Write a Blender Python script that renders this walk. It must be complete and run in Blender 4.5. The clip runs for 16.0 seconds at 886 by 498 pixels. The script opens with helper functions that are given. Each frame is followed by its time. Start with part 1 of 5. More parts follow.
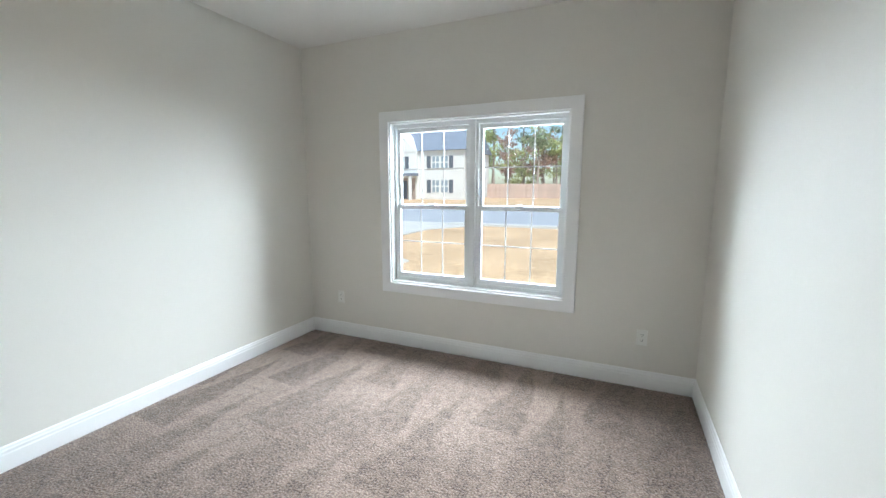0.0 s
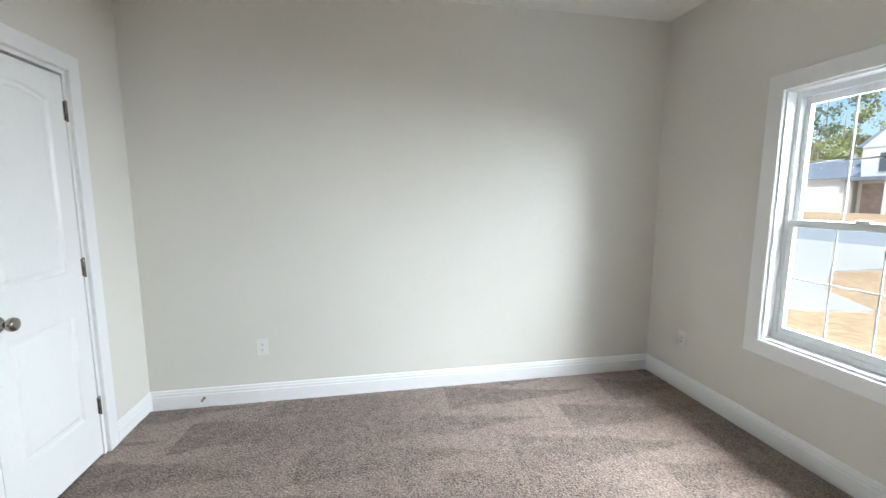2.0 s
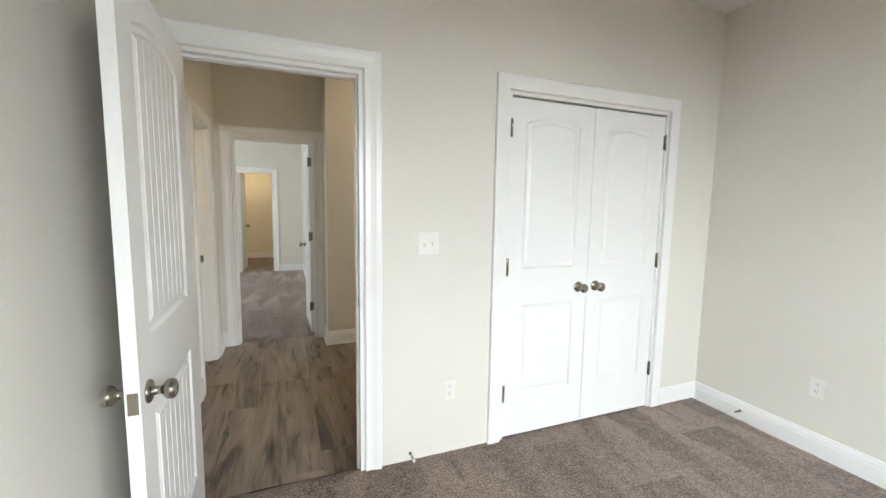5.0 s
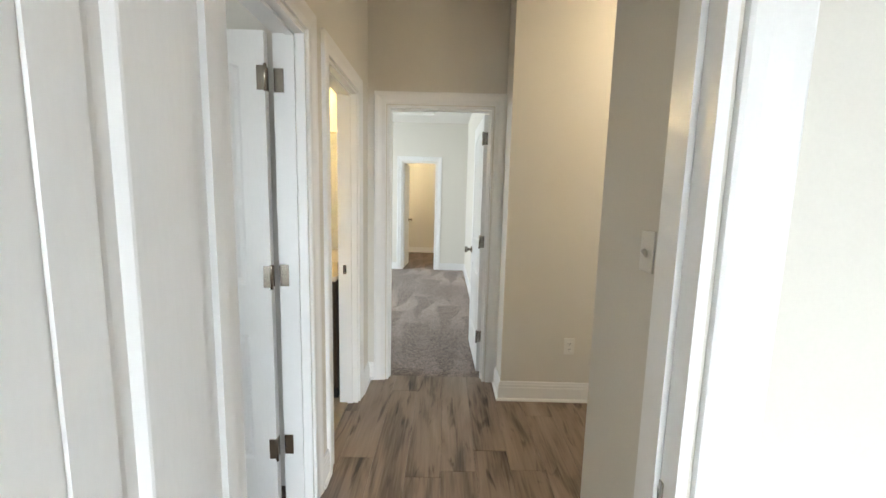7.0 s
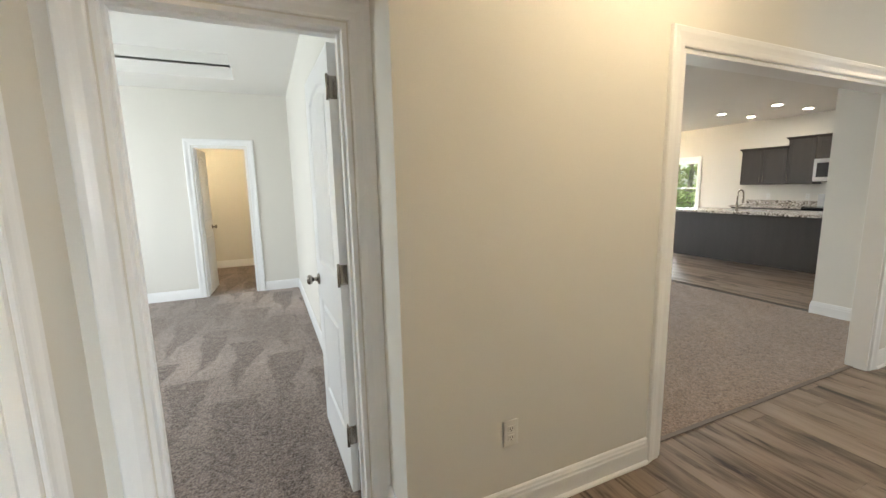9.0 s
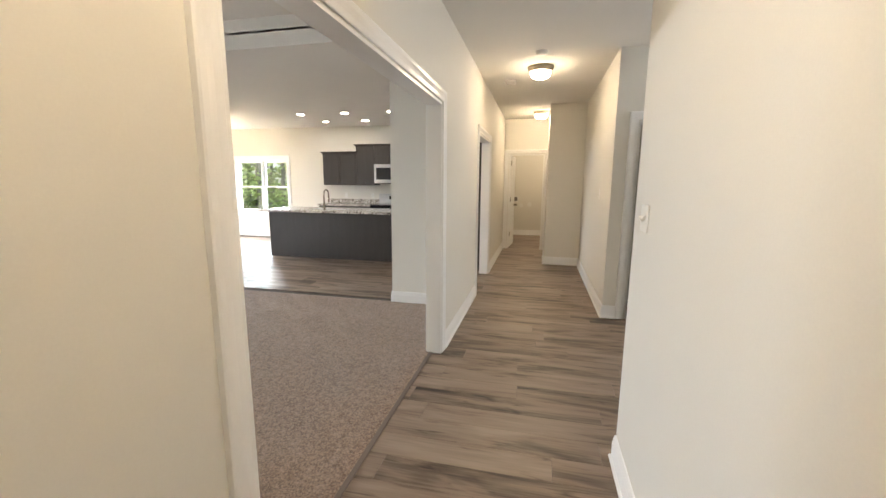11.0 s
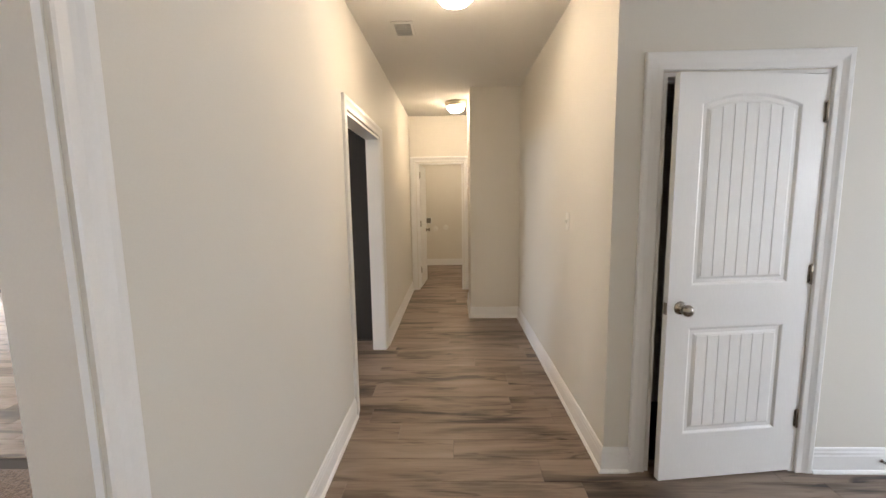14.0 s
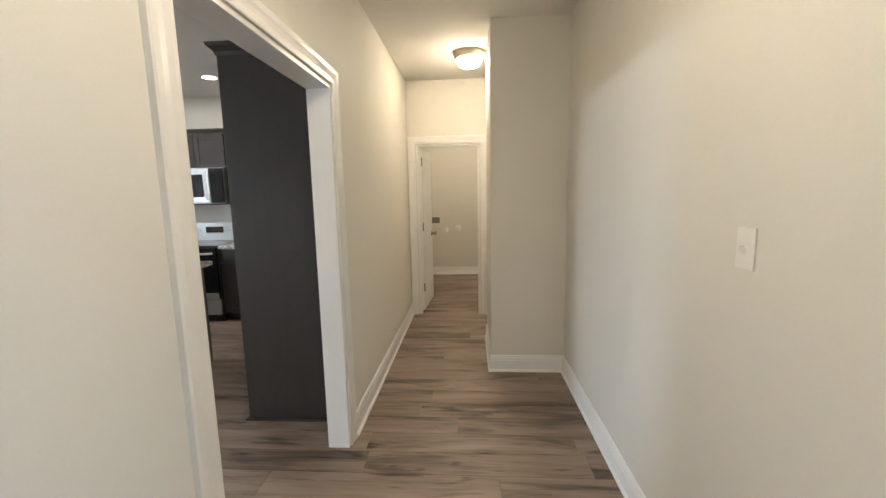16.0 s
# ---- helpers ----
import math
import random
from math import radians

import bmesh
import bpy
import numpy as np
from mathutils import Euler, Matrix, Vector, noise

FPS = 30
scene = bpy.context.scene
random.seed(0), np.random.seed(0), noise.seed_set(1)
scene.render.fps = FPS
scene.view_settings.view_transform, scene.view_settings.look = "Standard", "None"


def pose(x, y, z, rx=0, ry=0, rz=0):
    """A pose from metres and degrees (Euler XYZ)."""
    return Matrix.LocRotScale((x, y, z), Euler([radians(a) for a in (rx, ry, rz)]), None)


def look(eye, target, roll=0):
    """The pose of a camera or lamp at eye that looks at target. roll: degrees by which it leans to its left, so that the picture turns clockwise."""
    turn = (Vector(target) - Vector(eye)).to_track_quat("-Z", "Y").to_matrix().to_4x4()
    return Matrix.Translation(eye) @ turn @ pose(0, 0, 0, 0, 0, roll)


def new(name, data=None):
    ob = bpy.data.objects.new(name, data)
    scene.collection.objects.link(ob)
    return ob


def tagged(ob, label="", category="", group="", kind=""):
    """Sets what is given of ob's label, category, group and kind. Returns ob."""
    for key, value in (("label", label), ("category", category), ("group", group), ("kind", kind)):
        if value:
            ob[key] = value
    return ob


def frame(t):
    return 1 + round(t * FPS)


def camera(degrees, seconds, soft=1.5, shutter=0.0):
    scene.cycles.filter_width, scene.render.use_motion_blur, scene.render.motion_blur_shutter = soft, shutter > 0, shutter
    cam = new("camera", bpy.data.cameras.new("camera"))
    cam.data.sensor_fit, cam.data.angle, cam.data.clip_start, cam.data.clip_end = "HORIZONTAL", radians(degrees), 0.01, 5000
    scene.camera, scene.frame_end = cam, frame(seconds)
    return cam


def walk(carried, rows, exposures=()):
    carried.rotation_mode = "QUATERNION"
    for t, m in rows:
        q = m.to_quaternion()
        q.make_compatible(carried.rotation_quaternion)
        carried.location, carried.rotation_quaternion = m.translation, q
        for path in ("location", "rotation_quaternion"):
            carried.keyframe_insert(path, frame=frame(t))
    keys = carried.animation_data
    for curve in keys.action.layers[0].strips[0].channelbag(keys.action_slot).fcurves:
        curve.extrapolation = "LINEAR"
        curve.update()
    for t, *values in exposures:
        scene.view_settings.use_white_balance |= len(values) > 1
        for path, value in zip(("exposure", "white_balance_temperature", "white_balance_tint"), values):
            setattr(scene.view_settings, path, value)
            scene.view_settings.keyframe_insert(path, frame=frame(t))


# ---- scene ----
cam = camera(95.8, 16.0)
PATH = [
    (0, (0.906, 1.382, 1.452), (0.105, 3.19, 1.151), -0.0),
    (0.5, (0.86, 1.687, 1.428), (-0.199, 3.359, 1.142), 0.1),
    (1, (0.866, 1.922, 1.433), (-0.529, 3.326, 1.149), 0.0),
    (1.5, (0.904, 2.096, 1.452), (-0.82, 3.067, 1.16), -0.1),
    (2, (0.91, 2.22, 1.428), (-1.04, 2.586, 1.171), 0.1),
    (2.5, (0.899, 2.447, 1.411), (-1.069, 2.155, 1.201), 0.6),
    (3, (0.859, 2.649, 1.422), (-0.937, 1.792, 1.227), 0.8),
    (3.5, (0.878, 2.778, 1.422), (-0.683, 1.543, 1.229), 0.9),
    (4, (0.883, 2.839, 1.419), (-0.421, 1.336, 1.217), 0.9),
    (4.5, (0.89, 2.827, 1.42), (-0.152, 1.133, 1.207), 0.9),
    (5, (0.903, 2.744, 1.408), (0.171, 0.895, 1.195), 0.9),
    (5.2, (0.92, 2.649, 1.426), (0.291, 0.764, 1.2), 1.1),
    (7.3, (0.932, 1.13, 1.408), (0.966, -0.853, 1.145), 1.1),
    (7.5, (0.926, 0.996, 1.409), (0.946, -0.986, 1.142), 0.5),
    (8, (0.925, 0.609, 1.412), (0.832, -1.369, 1.136), 0.1),
    (8.5, (0.937, 0.29, 1.417), (0.596, -1.658, 1.121), -0.5),
    (9, (0.93, -0.002, 1.434), (0.136, -1.812, 1.13), -1.2),
    (9.5, (0.773, -0.243, 1.435), (-0.498, -1.755, 1.121), -1.6),
    (10, (0.593, -0.367, 1.42), (-1.043, -1.47, 1.094), -0.4),
    (12.3, (-1.053, -0.713, 1.45), (-3.024, -0.833, 1.134), -0.9),
    (12.5, (-1.212, -0.702, 1.444), (-3.186, -0.804, 1.136), -1.0),
    (13, (-1.604, -0.666, 1.46), (-3.582, -0.741, 1.174), -1.2),
    (13.5, (-2.009, -0.664, 1.459), (-3.991, -0.719, 1.201), -1.0),
    (14, (-2.43, -0.639, 1.465), (-4.414, -0.695, 1.216), -0.9),
    (14.5, (-2.848, -0.611, 1.472), (-4.832, -0.679, 1.227), -0.6),
    (15, (-3.275, -0.618, 1.464), (-5.258, -0.671, 1.211), -0.5),
    (15.5, (-3.685, -0.59, 1.439), (-5.666, -0.675, 1.178), -0.7),
    (16, (-4.077, -0.605, 1.465), (-6.053, -0.741, 1.19), -1.2),
]
SKY_STRENGTH = 0.15
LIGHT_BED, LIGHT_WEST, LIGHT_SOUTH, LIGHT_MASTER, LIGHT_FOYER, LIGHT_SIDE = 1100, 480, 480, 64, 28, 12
LIGHT_GREAT = 750
DOME_GLOW, BATH_GLOW = 50.0, 30.0
EXPOSURES = [(0.0, 0.28, 6150, 8), (1.5, 0.30, 6250, 9), (3.0, 0.28, 6550, 10), (4.0, 0.38, 6750, 10), (5.0, 0.46, 6800, 10),
             (7.5, 0.95, 6500, 9), (8.5, 0.85, 6900, 11), (9.5, 1.05, 6200, 8), (10.0, 1.1, 6700, 10),
             (12.5, 0.93, 6200, 15), (13.5, 0.88, 6300, 17), (15.0, 0.95, 6400, 12), (16.0, 1.0, 5950, 10)]
walk(cam, [(t, look(eye, target, roll)) for t, eye, target, roll in PATH],
     exposures=EXPOSURES)


# ---- world and light ----
world = bpy.data.worlds.new("sky")
scene.world = world
world.use_nodes = True
wn = world.node_tree.nodes
sky = wn.new("ShaderNodeTexSky")
sky.sky_type = "NISHITA"
sky.sun_disc = False
sky.sun_elevation = radians(59)
sky.sun_rotation = radians(145)
world.node_tree.links.new(sky.outputs[0], wn["Background"].inputs[0])
wn["Background"].inputs[1].default_value = SKY_STRENGTH


def lamp(name, kind, m, energy, color, **values):
    data = bpy.data.lights.new(name, kind)
    data.energy, data.color = energy, color
    for key, value in values.items():
        if key == "size":
            data.size = value
        elif key == "size_y":
            data.shape = "RECTANGLE"
            data.size_y = value
        elif key == "angle":
            data.angle = value
        elif key == "radius":
            data.shadow_soft_size = value
        elif key == "spread":
            data.spread = value
    ob = new(name, data)
    ob.matrix_world = m
    return ob


# the sun stands high in the south-east
lamp("sun", "SUN", look((0, 0, 0), (-0.30, 0.42, -0.86)), 4.6, (1, 0.95, 0.88), angle=radians(0.6))
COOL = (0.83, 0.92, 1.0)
# added area lamps, standing in for sky light through the windows
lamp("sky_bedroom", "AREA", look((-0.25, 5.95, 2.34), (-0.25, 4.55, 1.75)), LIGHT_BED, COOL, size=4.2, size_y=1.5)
lamp("sky_dining_west", "AREA", look((-10.55, -7.55, 2.25), (-9.25, -7.55, 1.75)), LIGHT_WEST, COOL, size=3.4, size_y=1.5)
lamp("sky_dining_south", "AREA", look((-7.85, -10.6, 2.25), (-7.80, -9.3, 1.75)), LIGHT_SOUTH, COOL, size=3.4, size_y=1.5)
# fill lamp outside the added window, brightening the great room
lamp("fill_great_room", "AREA", look((-2.1, -10.6, 2.25), (-2.1, -9.3, 1.75)), LIGHT_GREAT, COOL, size=3.6, size_y=1.5)
lamp("sky_master", "AREA", look((4.55, -4.3, 1.35), (0.6, -4.3, 1.2)), LIGHT_MASTER, COOL, size=2.1, size_y=1.25)
lamp("sky_side_room", "AREA", look((2.8, 2.44, 1.35), (2.6, 0.0, 1.1)), LIGHT_SIDE, COOL, size=1.15, size_y=1.25)
# stands for daylight through front-door glass that is out of view
lamp("sky_foyer", "AREA", look((-3.25, 4.44, 1.2), (-3.4, 1.0, 1.1)), LIGHT_FOYER, COOL, size=1.15, size_y=1.85)


# ---- materials ----
def material(name, color, rough=0.6, metal=0.0, var=0.06, scale=6.0, fine=0.04, fine_scale=160.0,
             bump=0.1, bump_scale=220.0, bump_dist=0.002, spec=0.5, rand=0.0, stretch=None):
    """A surface with broad stains, fine grain and relief; rand varies alike pieces."""
    m = bpy.data.materials.new(name)
    m.use_nodes = True
    nt = m.node_tree
    n, l = nt.nodes, nt.links
    b = n["Principled BSDF"]
    b.inputs["Roughness"].default_value = rough
    b.inputs["Metallic"].default_value = metal
    b.inputs["Specular IOR Level"].default_value = spec
    tc = n.new("ShaderNodeTexCoord")
    src = tc.outputs["Object"]
    if stretch:
        mp = n.new("ShaderNodeMapping")
        mp.inputs["Scale"].default_value = stretch
        l.new(src, mp.inputs["Vector"])
        src = mp.outputs["Vector"]
    mix = None
    last = None
    for sc, amt, det in ((scale, var, 3.0), (fine_scale, fine, 2.0)):
        t = n.new("ShaderNodeTexNoise")
        t.inputs["Scale"].default_value = sc
        t.inputs["Detail"].default_value = det
        l.new(src, t.inputs["Vector"])
        r = n.new("ShaderNodeMapRange")
        r.inputs["From Min"].default_value, r.inputs["From Max"].default_value = 0.3, 0.7
        r.inputs["To Min"].default_value, r.inputs["To Max"].default_value = 1 - amt, 1 + amt
        l.new(t.outputs["Fac"], r.inputs["Value"])
        if last is None:
            last = r.outputs["Result"]
        else:
            mu = n.new("ShaderNodeMath")
            mu.operation = "MULTIPLY"
            l.new(last, mu.inputs[0])
            l.new(r.outputs["Result"], mu.inputs[1])
            last = mu.outputs[0]
    if rand:
        oi = n.new("ShaderNodeObjectInfo")
        r = n.new("ShaderNodeMapRange")
        r.inputs["To Min"].default_value, r.inputs["To Max"].default_value = 1 - rand, 1 + rand
        l.new(oi.outputs["Random"], r.inputs["Value"])
        mu = n.new("ShaderNodeMath")
        mu.operation = "MULTIPLY"
        l.new(last, mu.inputs[0])
        l.new(r.outputs["Result"], mu.inputs[1])
        last = mu.outputs[0]
    vm = n.new("ShaderNodeVectorMath")
    vm.operation = "SCALE"
    vm.inputs[0].default_value = color
    l.new(last, vm.inputs["Scale"])
    l.new(vm.outputs["Vector"], b.inputs["Base Color"])
    if bump:
        t = n.new("ShaderNodeTexNoise")
        t.inputs["Scale"].default_value = bump_scale
        t.inputs["Detail"].default_value = 3.0
        l.new(src, t.inputs["Vector"])
        bp = n.new("ShaderNodeBump")
        bp.inputs["Strength"].default_value = bump
        bp.inputs["Distance"].default_value = bump_dist
        l.new(t.outputs["Fac"], bp.inputs["Height"])
        l.new(bp.outputs["Normal"], b.inputs["Normal"])
    return m


def glow_material(name, color, strength):
    m = material(name, color, 0.3, bump=0, var=0.01, fine=0.0)
    b = m.node_tree.nodes["Principled BSDF"]
    b.inputs["Emission Color"].default_value = (*color, 1)
    b.inputs["Emission Strength"].default_value = strength
    return m


def glass_material():
    m = bpy.data.materials.new("window_glass")
    m.use_nodes = True
    n, l = m.node_tree.nodes, m.node_tree.links
    n.remove(n["Principled BSDF"])
    tr = n.new("ShaderNodeBsdfTransparent")
    tr.inputs[0].default_value = (0.93, 0.97, 0.97, 1)
    gl = n.new("ShaderNodeBsdfGlossy")
    gl.inputs["Roughness"].default_value = 0.02
    fr = n.new("ShaderNodeFresnel")
    fr.inputs[0].default_value = 1.3
    mx = n.new("ShaderNodeMixShader")
    l.new(fr.outputs[0], mx.inputs[0])
    l.new(tr.outputs[0], mx.inputs[1])
    l.new(gl.outputs[0], mx.inputs[2])
    l.new(mx.outputs[0], n["Material Output"].inputs[0])
    return m


def ramp_into(m, stops, src, target="Base Color"):
    n, l = m.node_tree.nodes, m.node_tree.links
    r = n.new("ShaderNodeValToRGB")
    while len(r.color_ramp.elements) < len(stops):
        r.color_ramp.elements.new(0.5)
    for e, (p, c) in zip(r.color_ramp.elements, stops):
        e.position, e.color = p, (*c, 1)
    l.new(src, r.inputs[0])
    l.new(r.outputs[0], n["Principled BSDF"].inputs[target])
    return r


def plank_material():
    """Grey-brown vinyl planks with streaked grain along Y, each board shifted."""
    m = bpy.data.materials.new("vinyl_plank")
    m.use_nodes = True
    n, l = m.node_tree.nodes, m.node_tree.links
    b = n["Principled BSDF"]
    b.inputs["Roughness"].default_value = 0.42
    geo = n.new("ShaderNodeNewGeometry")
    oi = n.new("ShaderNodeObjectInfo")
    sc = n.new("ShaderNodeVectorMath")
    sc.operation = "SCALE"
    sc.inputs[0].default_value = (37, 53, 11)
    l.new(oi.outputs["Random"], sc.inputs["Scale"])
    ad = n.new("ShaderNodeVectorMath")
    l.new(geo.outputs["Position"], ad.inputs[0])
    l.new(sc.outputs[0], ad.inputs[1])
    mp = n.new("ShaderNodeMapping")
    mp.inputs["Scale"].default_value = (7, 1.1, 1)
    l.new(ad.outputs[0], mp.inputs[0])
    t1 = n.new("ShaderNodeTexNoise")
    t1.inputs["Scale"].default_value, t1.inputs["Detail"].default_value, t1.inputs["Distortion"].default_value = 1.0, 4, 0.9
    l.new(mp.outputs[0], t1.inputs[0])
    mp2 = n.new("ShaderNodeMapping")
    mp2.inputs["Scale"].default_value = (90, 4, 1)
    l.new(ad.outputs[0], mp2.inputs[0])
    t2 = n.new("ShaderNodeTexNoise")
    t2.inputs["Scale"].default_value, t2.inputs["Detail"].default_value = 1.0, 4
    l.new(mp2.outputs[0], t2.inputs[0])
    m1 = n.new("ShaderNodeMath")
    m1.operation = "MULTIPLY_ADD"
    l.new(t2.outputs["Fac"], m1.inputs[0])
    m1.inputs[1].default_value = 0.30
    l.new(t1.outputs["Fac"], m1.inputs[2])
    mp3 = n.new("ShaderNodeMapping")
    mp3.inputs["Scale"].default_value = (12, 1.8, 1)
    l.new(ad.outputs[0], mp3.inputs[0])
    t3 = n.new("ShaderNodeTexNoise")
    t3.inputs["Scale"].default_value, t3.inputs["Detail"].default_value, t3.inputs["Distortion"].default_value = 1.0, 3, 1.6
    l.new(mp3.outputs[0], t3.inputs[0])
    dash = n.new("ShaderNodeMapRange")
    dash.inputs["From Min"].default_value, dash.inputs["From Max"].default_value = 0.59, 0.74
    dash.inputs["To Min"].default_value, dash.inputs["To Max"].default_value = 0.0, -0.22
    l.new(t3.outputs["Fac"], dash.inputs["Value"])
    base = n.new("ShaderNodeMath")
    l.new(m1.outputs[0], base.inputs[0])
    l.new(dash.outputs["Result"], base.inputs[1])
    m2 = n.new("ShaderNodeMath")
    m2.operation = "MULTIPLY_ADD"
    l.new(oi.outputs["Random"], m2.inputs[0])
    m2.inputs[1].default_value = 0.10
    l.new(base.outputs[0], m2.inputs[2])
    ramp_into(m, [(0.42, (0.026, 0.017, 0.012)), (0.56, (0.115, 0.080, 0.057)), (0.69, (0.235, 0.176, 0.134)), (0.92, (0.33, 0.258, 0.20))], m2.outputs[0])
    bp = n.new("ShaderNodeBump")
    bp.inputs["Strength"].default_value, bp.inputs["Distance"].default_value = 0.15, 0.001
    l.new(m1.outputs[0], bp.inputs["Height"])
    l.new(bp.outputs[0], b.inputs["Normal"])
    return m


def carpet_material(name, dark, light, marks, turn):
    """Twist-pile carpet: speckled tufts, and brushed wedges left by the vacuum."""
    m = bpy.data.materials.new(name)
    m.use_nodes = True
    n, l = m.node_tree.nodes, m.node_tree.links
    b = n["Principled BSDF"]
    b.inputs["Roughness"].default_value = 0.95
    b.inputs["Specular IOR Level"].default_value = 0.1
    b.inputs["Sheen Weight"].default_value = 0.25
    geo = n.new("ShaderNodeNewGeometry")
    v = n.new("ShaderNodeTexNoise")
    v.inputs["Scale"].default_value, v.inputs["Detail"].default_value = 95, 3.5
    l.new(geo.outputs["Position"], v.inputs["Vector"])
    v2 = n.new("ShaderNodeTexNoise")
    v2.inputs["Scale"].default_value, v2.inputs["Detail"].default_value = 26, 2
    l.new(geo.outputs["Position"], v2.inputs["Vector"])
    mp = n.new("ShaderNodeMapping")
    mp.inputs["Rotation"].default_value = (0, 0, radians(turn))
    l.new(geo.outputs["Position"], mp.inputs[0])
    nz = n.new("ShaderNodeTexNoise")
    nz.inputs["Scale"].default_value = 1.4
    l.new(mp.outputs[0], nz.inputs["Vector"])
    sep = n.new("ShaderNodeSeparateXYZ")
    l.new(mp.outputs[0], sep.inputs[0])

    def math(op, a, bb, c=None):
        k = n.new("ShaderNodeMath")
        k.operation = op
        for i, q in enumerate((a, bb, c)):
            if q is None:
                continue
            if isinstance(q, (int, float)):
                k.inputs[i].default_value = q
            else:
                l.new(q, k.inputs[i])
        return k.outputs[0]
    # wedges: a saw along the stroke, narrowing with the way along it
    xs = math("MULTIPLY_ADD", sep.outputs["X"], 3.1, math("MULTIPLY", nz.outputs["Fac"], 0.8))
    saw = math("PINGPONG", xs, 0.5)
    ys = math("FRACT", math("MULTIPLY_ADD", sep.outputs["Y"], 0.85, math("MULTIPLY", math("FLOOR", xs, 0), 0.37)), 0)
    edge = math("SUBTRACT", math("MULTIPLY", ys, 0.55), saw)
    mask = n.new("ShaderNodeMapRange")
    mask.interpolation_type = "SMOOTHSTEP"
    mask.inputs["From Min"].default_value, mask.inputs["From Max"].default_value = -0.06, 0.06
    l.new(edge, mask.inputs["Value"])
    # the marks come and go over the room
    nb = n.new("ShaderNodeTexNoise")
    nb.inputs["Scale"].default_value = 0.7
    l.new(geo.outputs["Position"], nb.inputs["Vector"])
    gate = n.new("ShaderNodeMapRange")
    gate.inputs["From Min"].default_value, gate.inputs["From Max"].default_value = 0.34, 0.9
    l.new(nb.outputs["Fac"], gate.inputs["Value"])
    mk = math("MULTIPLY", math("MULTIPLY", mask.outputs[0], gate.outputs[0]), marks)
    s = math("ADD", math("MULTIPLY_ADD", v.outputs["Fac"], 1.5, -0.42), math("MULTIPLY_ADD", v2.outputs["Fac"], 0.5, -0.2))
    s = math("ADD", s, mk)
    ramp_into(m, [(0.15, dark), (0.85, light)], s)
    bp = n.new("ShaderNodeBump")
    bp.inputs["Strength"].default_value, bp.inputs["Distance"].default_value = 0.9, 0.012
    l.new(v.outputs["Fac"], bp.inputs["Height"])
    l.new(bp.outputs[0], b.inputs["Normal"])
    return m


def granite_material():
    m = bpy.data.materials.new("speckled_granite")
    m.use_nodes = True
    n, l = m.node_tree.nodes, m.node_tree.links
    n["Principled BSDF"].inputs["Roughness"].default_value = 0.15
    tc = n.new("ShaderNodeTexCoord")
    v = n.new("ShaderNodeTexNoise")
    v.inputs["Scale"].default_value, v.inputs["Detail"].default_value, v.inputs["Distortion"].default_value = 22, 8, 1.5
    l.new(tc.outputs["Object"], v.inputs["Vector"])
    ramp_into(m, [(0.34, (0.04, 0.035, 0.03)), (0.45, (0.30, 0.26, 0.22)), (0.56, (0.62, 0.58, 0.53)), (0.7, (0.75, 0.72, 0.68))], v.outputs["Fac"])
    return m


PAINT = material("greige_wall_paint", (0.72, 0.695, 0.635), 0.62, var=0.015, scale=1.2, fine=0.012, bump=0.10, bump_scale=260, bump_dist=0.0012, spec=0.35)
CEIL = material("ceiling_paint", (0.79, 0.775, 0.74), 0.85, var=0.012, scale=1.5, fine=0.02, bump=0.18, bump_scale=150, bump_dist=0.002, spec=0.2)
TRIM = material("white_trim_paint", (0.84, 0.84, 0.83), 0.3, var=0.012, scale=3, fine=0.01, bump=0.03, bump_scale=90)
DOORPAINT = material("white_door_paint", (0.84, 0.84, 0.83), 0.34, var=0.012, scale=3, fine=0.012, bump=0.06, bump_scale=120, stretch=(1, 1, 0.15))
VINYL = material("white_window_vinyl", (0.80, 0.82, 0.82), 0.35, var=0.01, bump=0.02)
PLASTIC = material("white_plastic", (0.78, 0.77, 0.73), 0.35, var=0.01, bump=0.0)
# near-black colour painted in for the shade inside small openings
HOLESHADE = material("hole_shade", (0.03, 0.03, 0.03), 0.6, bump=0)
NICKEL = material("satin_nickel", (0.36, 0.325, 0.28), 0.24, 1.0, var=0.05, scale=30, bump=0.03)
BRUSHED = material("brushed_nickel", (0.62, 0.54, 0.43), 0.42, 1.0, var=0.04, scale=30, bump=0.03)
STEEL = material("stainless_steel", (0.55, 0.55, 0.55), 0.3, 1.0, var=0.04, scale=8, bump=0.03, stretch=(1, 1, 30))
BLACKGLASS = material("black_glass", (0.012, 0.012, 0.014), 0.08, bump=0, var=0.02)
BLACK = material("black_enamel", (0.02, 0.02, 0.02), 0.35, bump=0.03)
CABINET = material("dark_stained_wood", (0.040, 0.034, 0.030), 0.38, var=0.09, scale=3.0, fine=0.15, fine_scale=60, bump=0.06, bump_scale=70, stretch=(5, 5, 0.5), rand=0.06)
VANITYWOOD = material("brown_vanity_wood", (0.055, 0.036, 0.02), 0.4, var=0.2, scale=3.0, fine=0.15, fine_scale=60, bump=0.06, stretch=(5, 5, 0.5))
GRANITE = granite_material()
MARBLE = material("cream_cultured_marble", (0.74, 0.68, 0.58), 0.2, var=0.05, scale=6, bump=0)
TANFLOOR = material("tan_vinyl_floor", (0.42, 0.33, 0.22), 0.4, var=0.12, scale=5, bump=0.08)
SUBFLOOR = material("subfloor", (0.12, 0.10, 0.085), 0.9)
PLANK = plank_material()
CARPET = carpet_material("brown_twist_carpet", (0.070, 0.046, 0.034), (0.375, 0.278, 0.222), 0.48, 4)
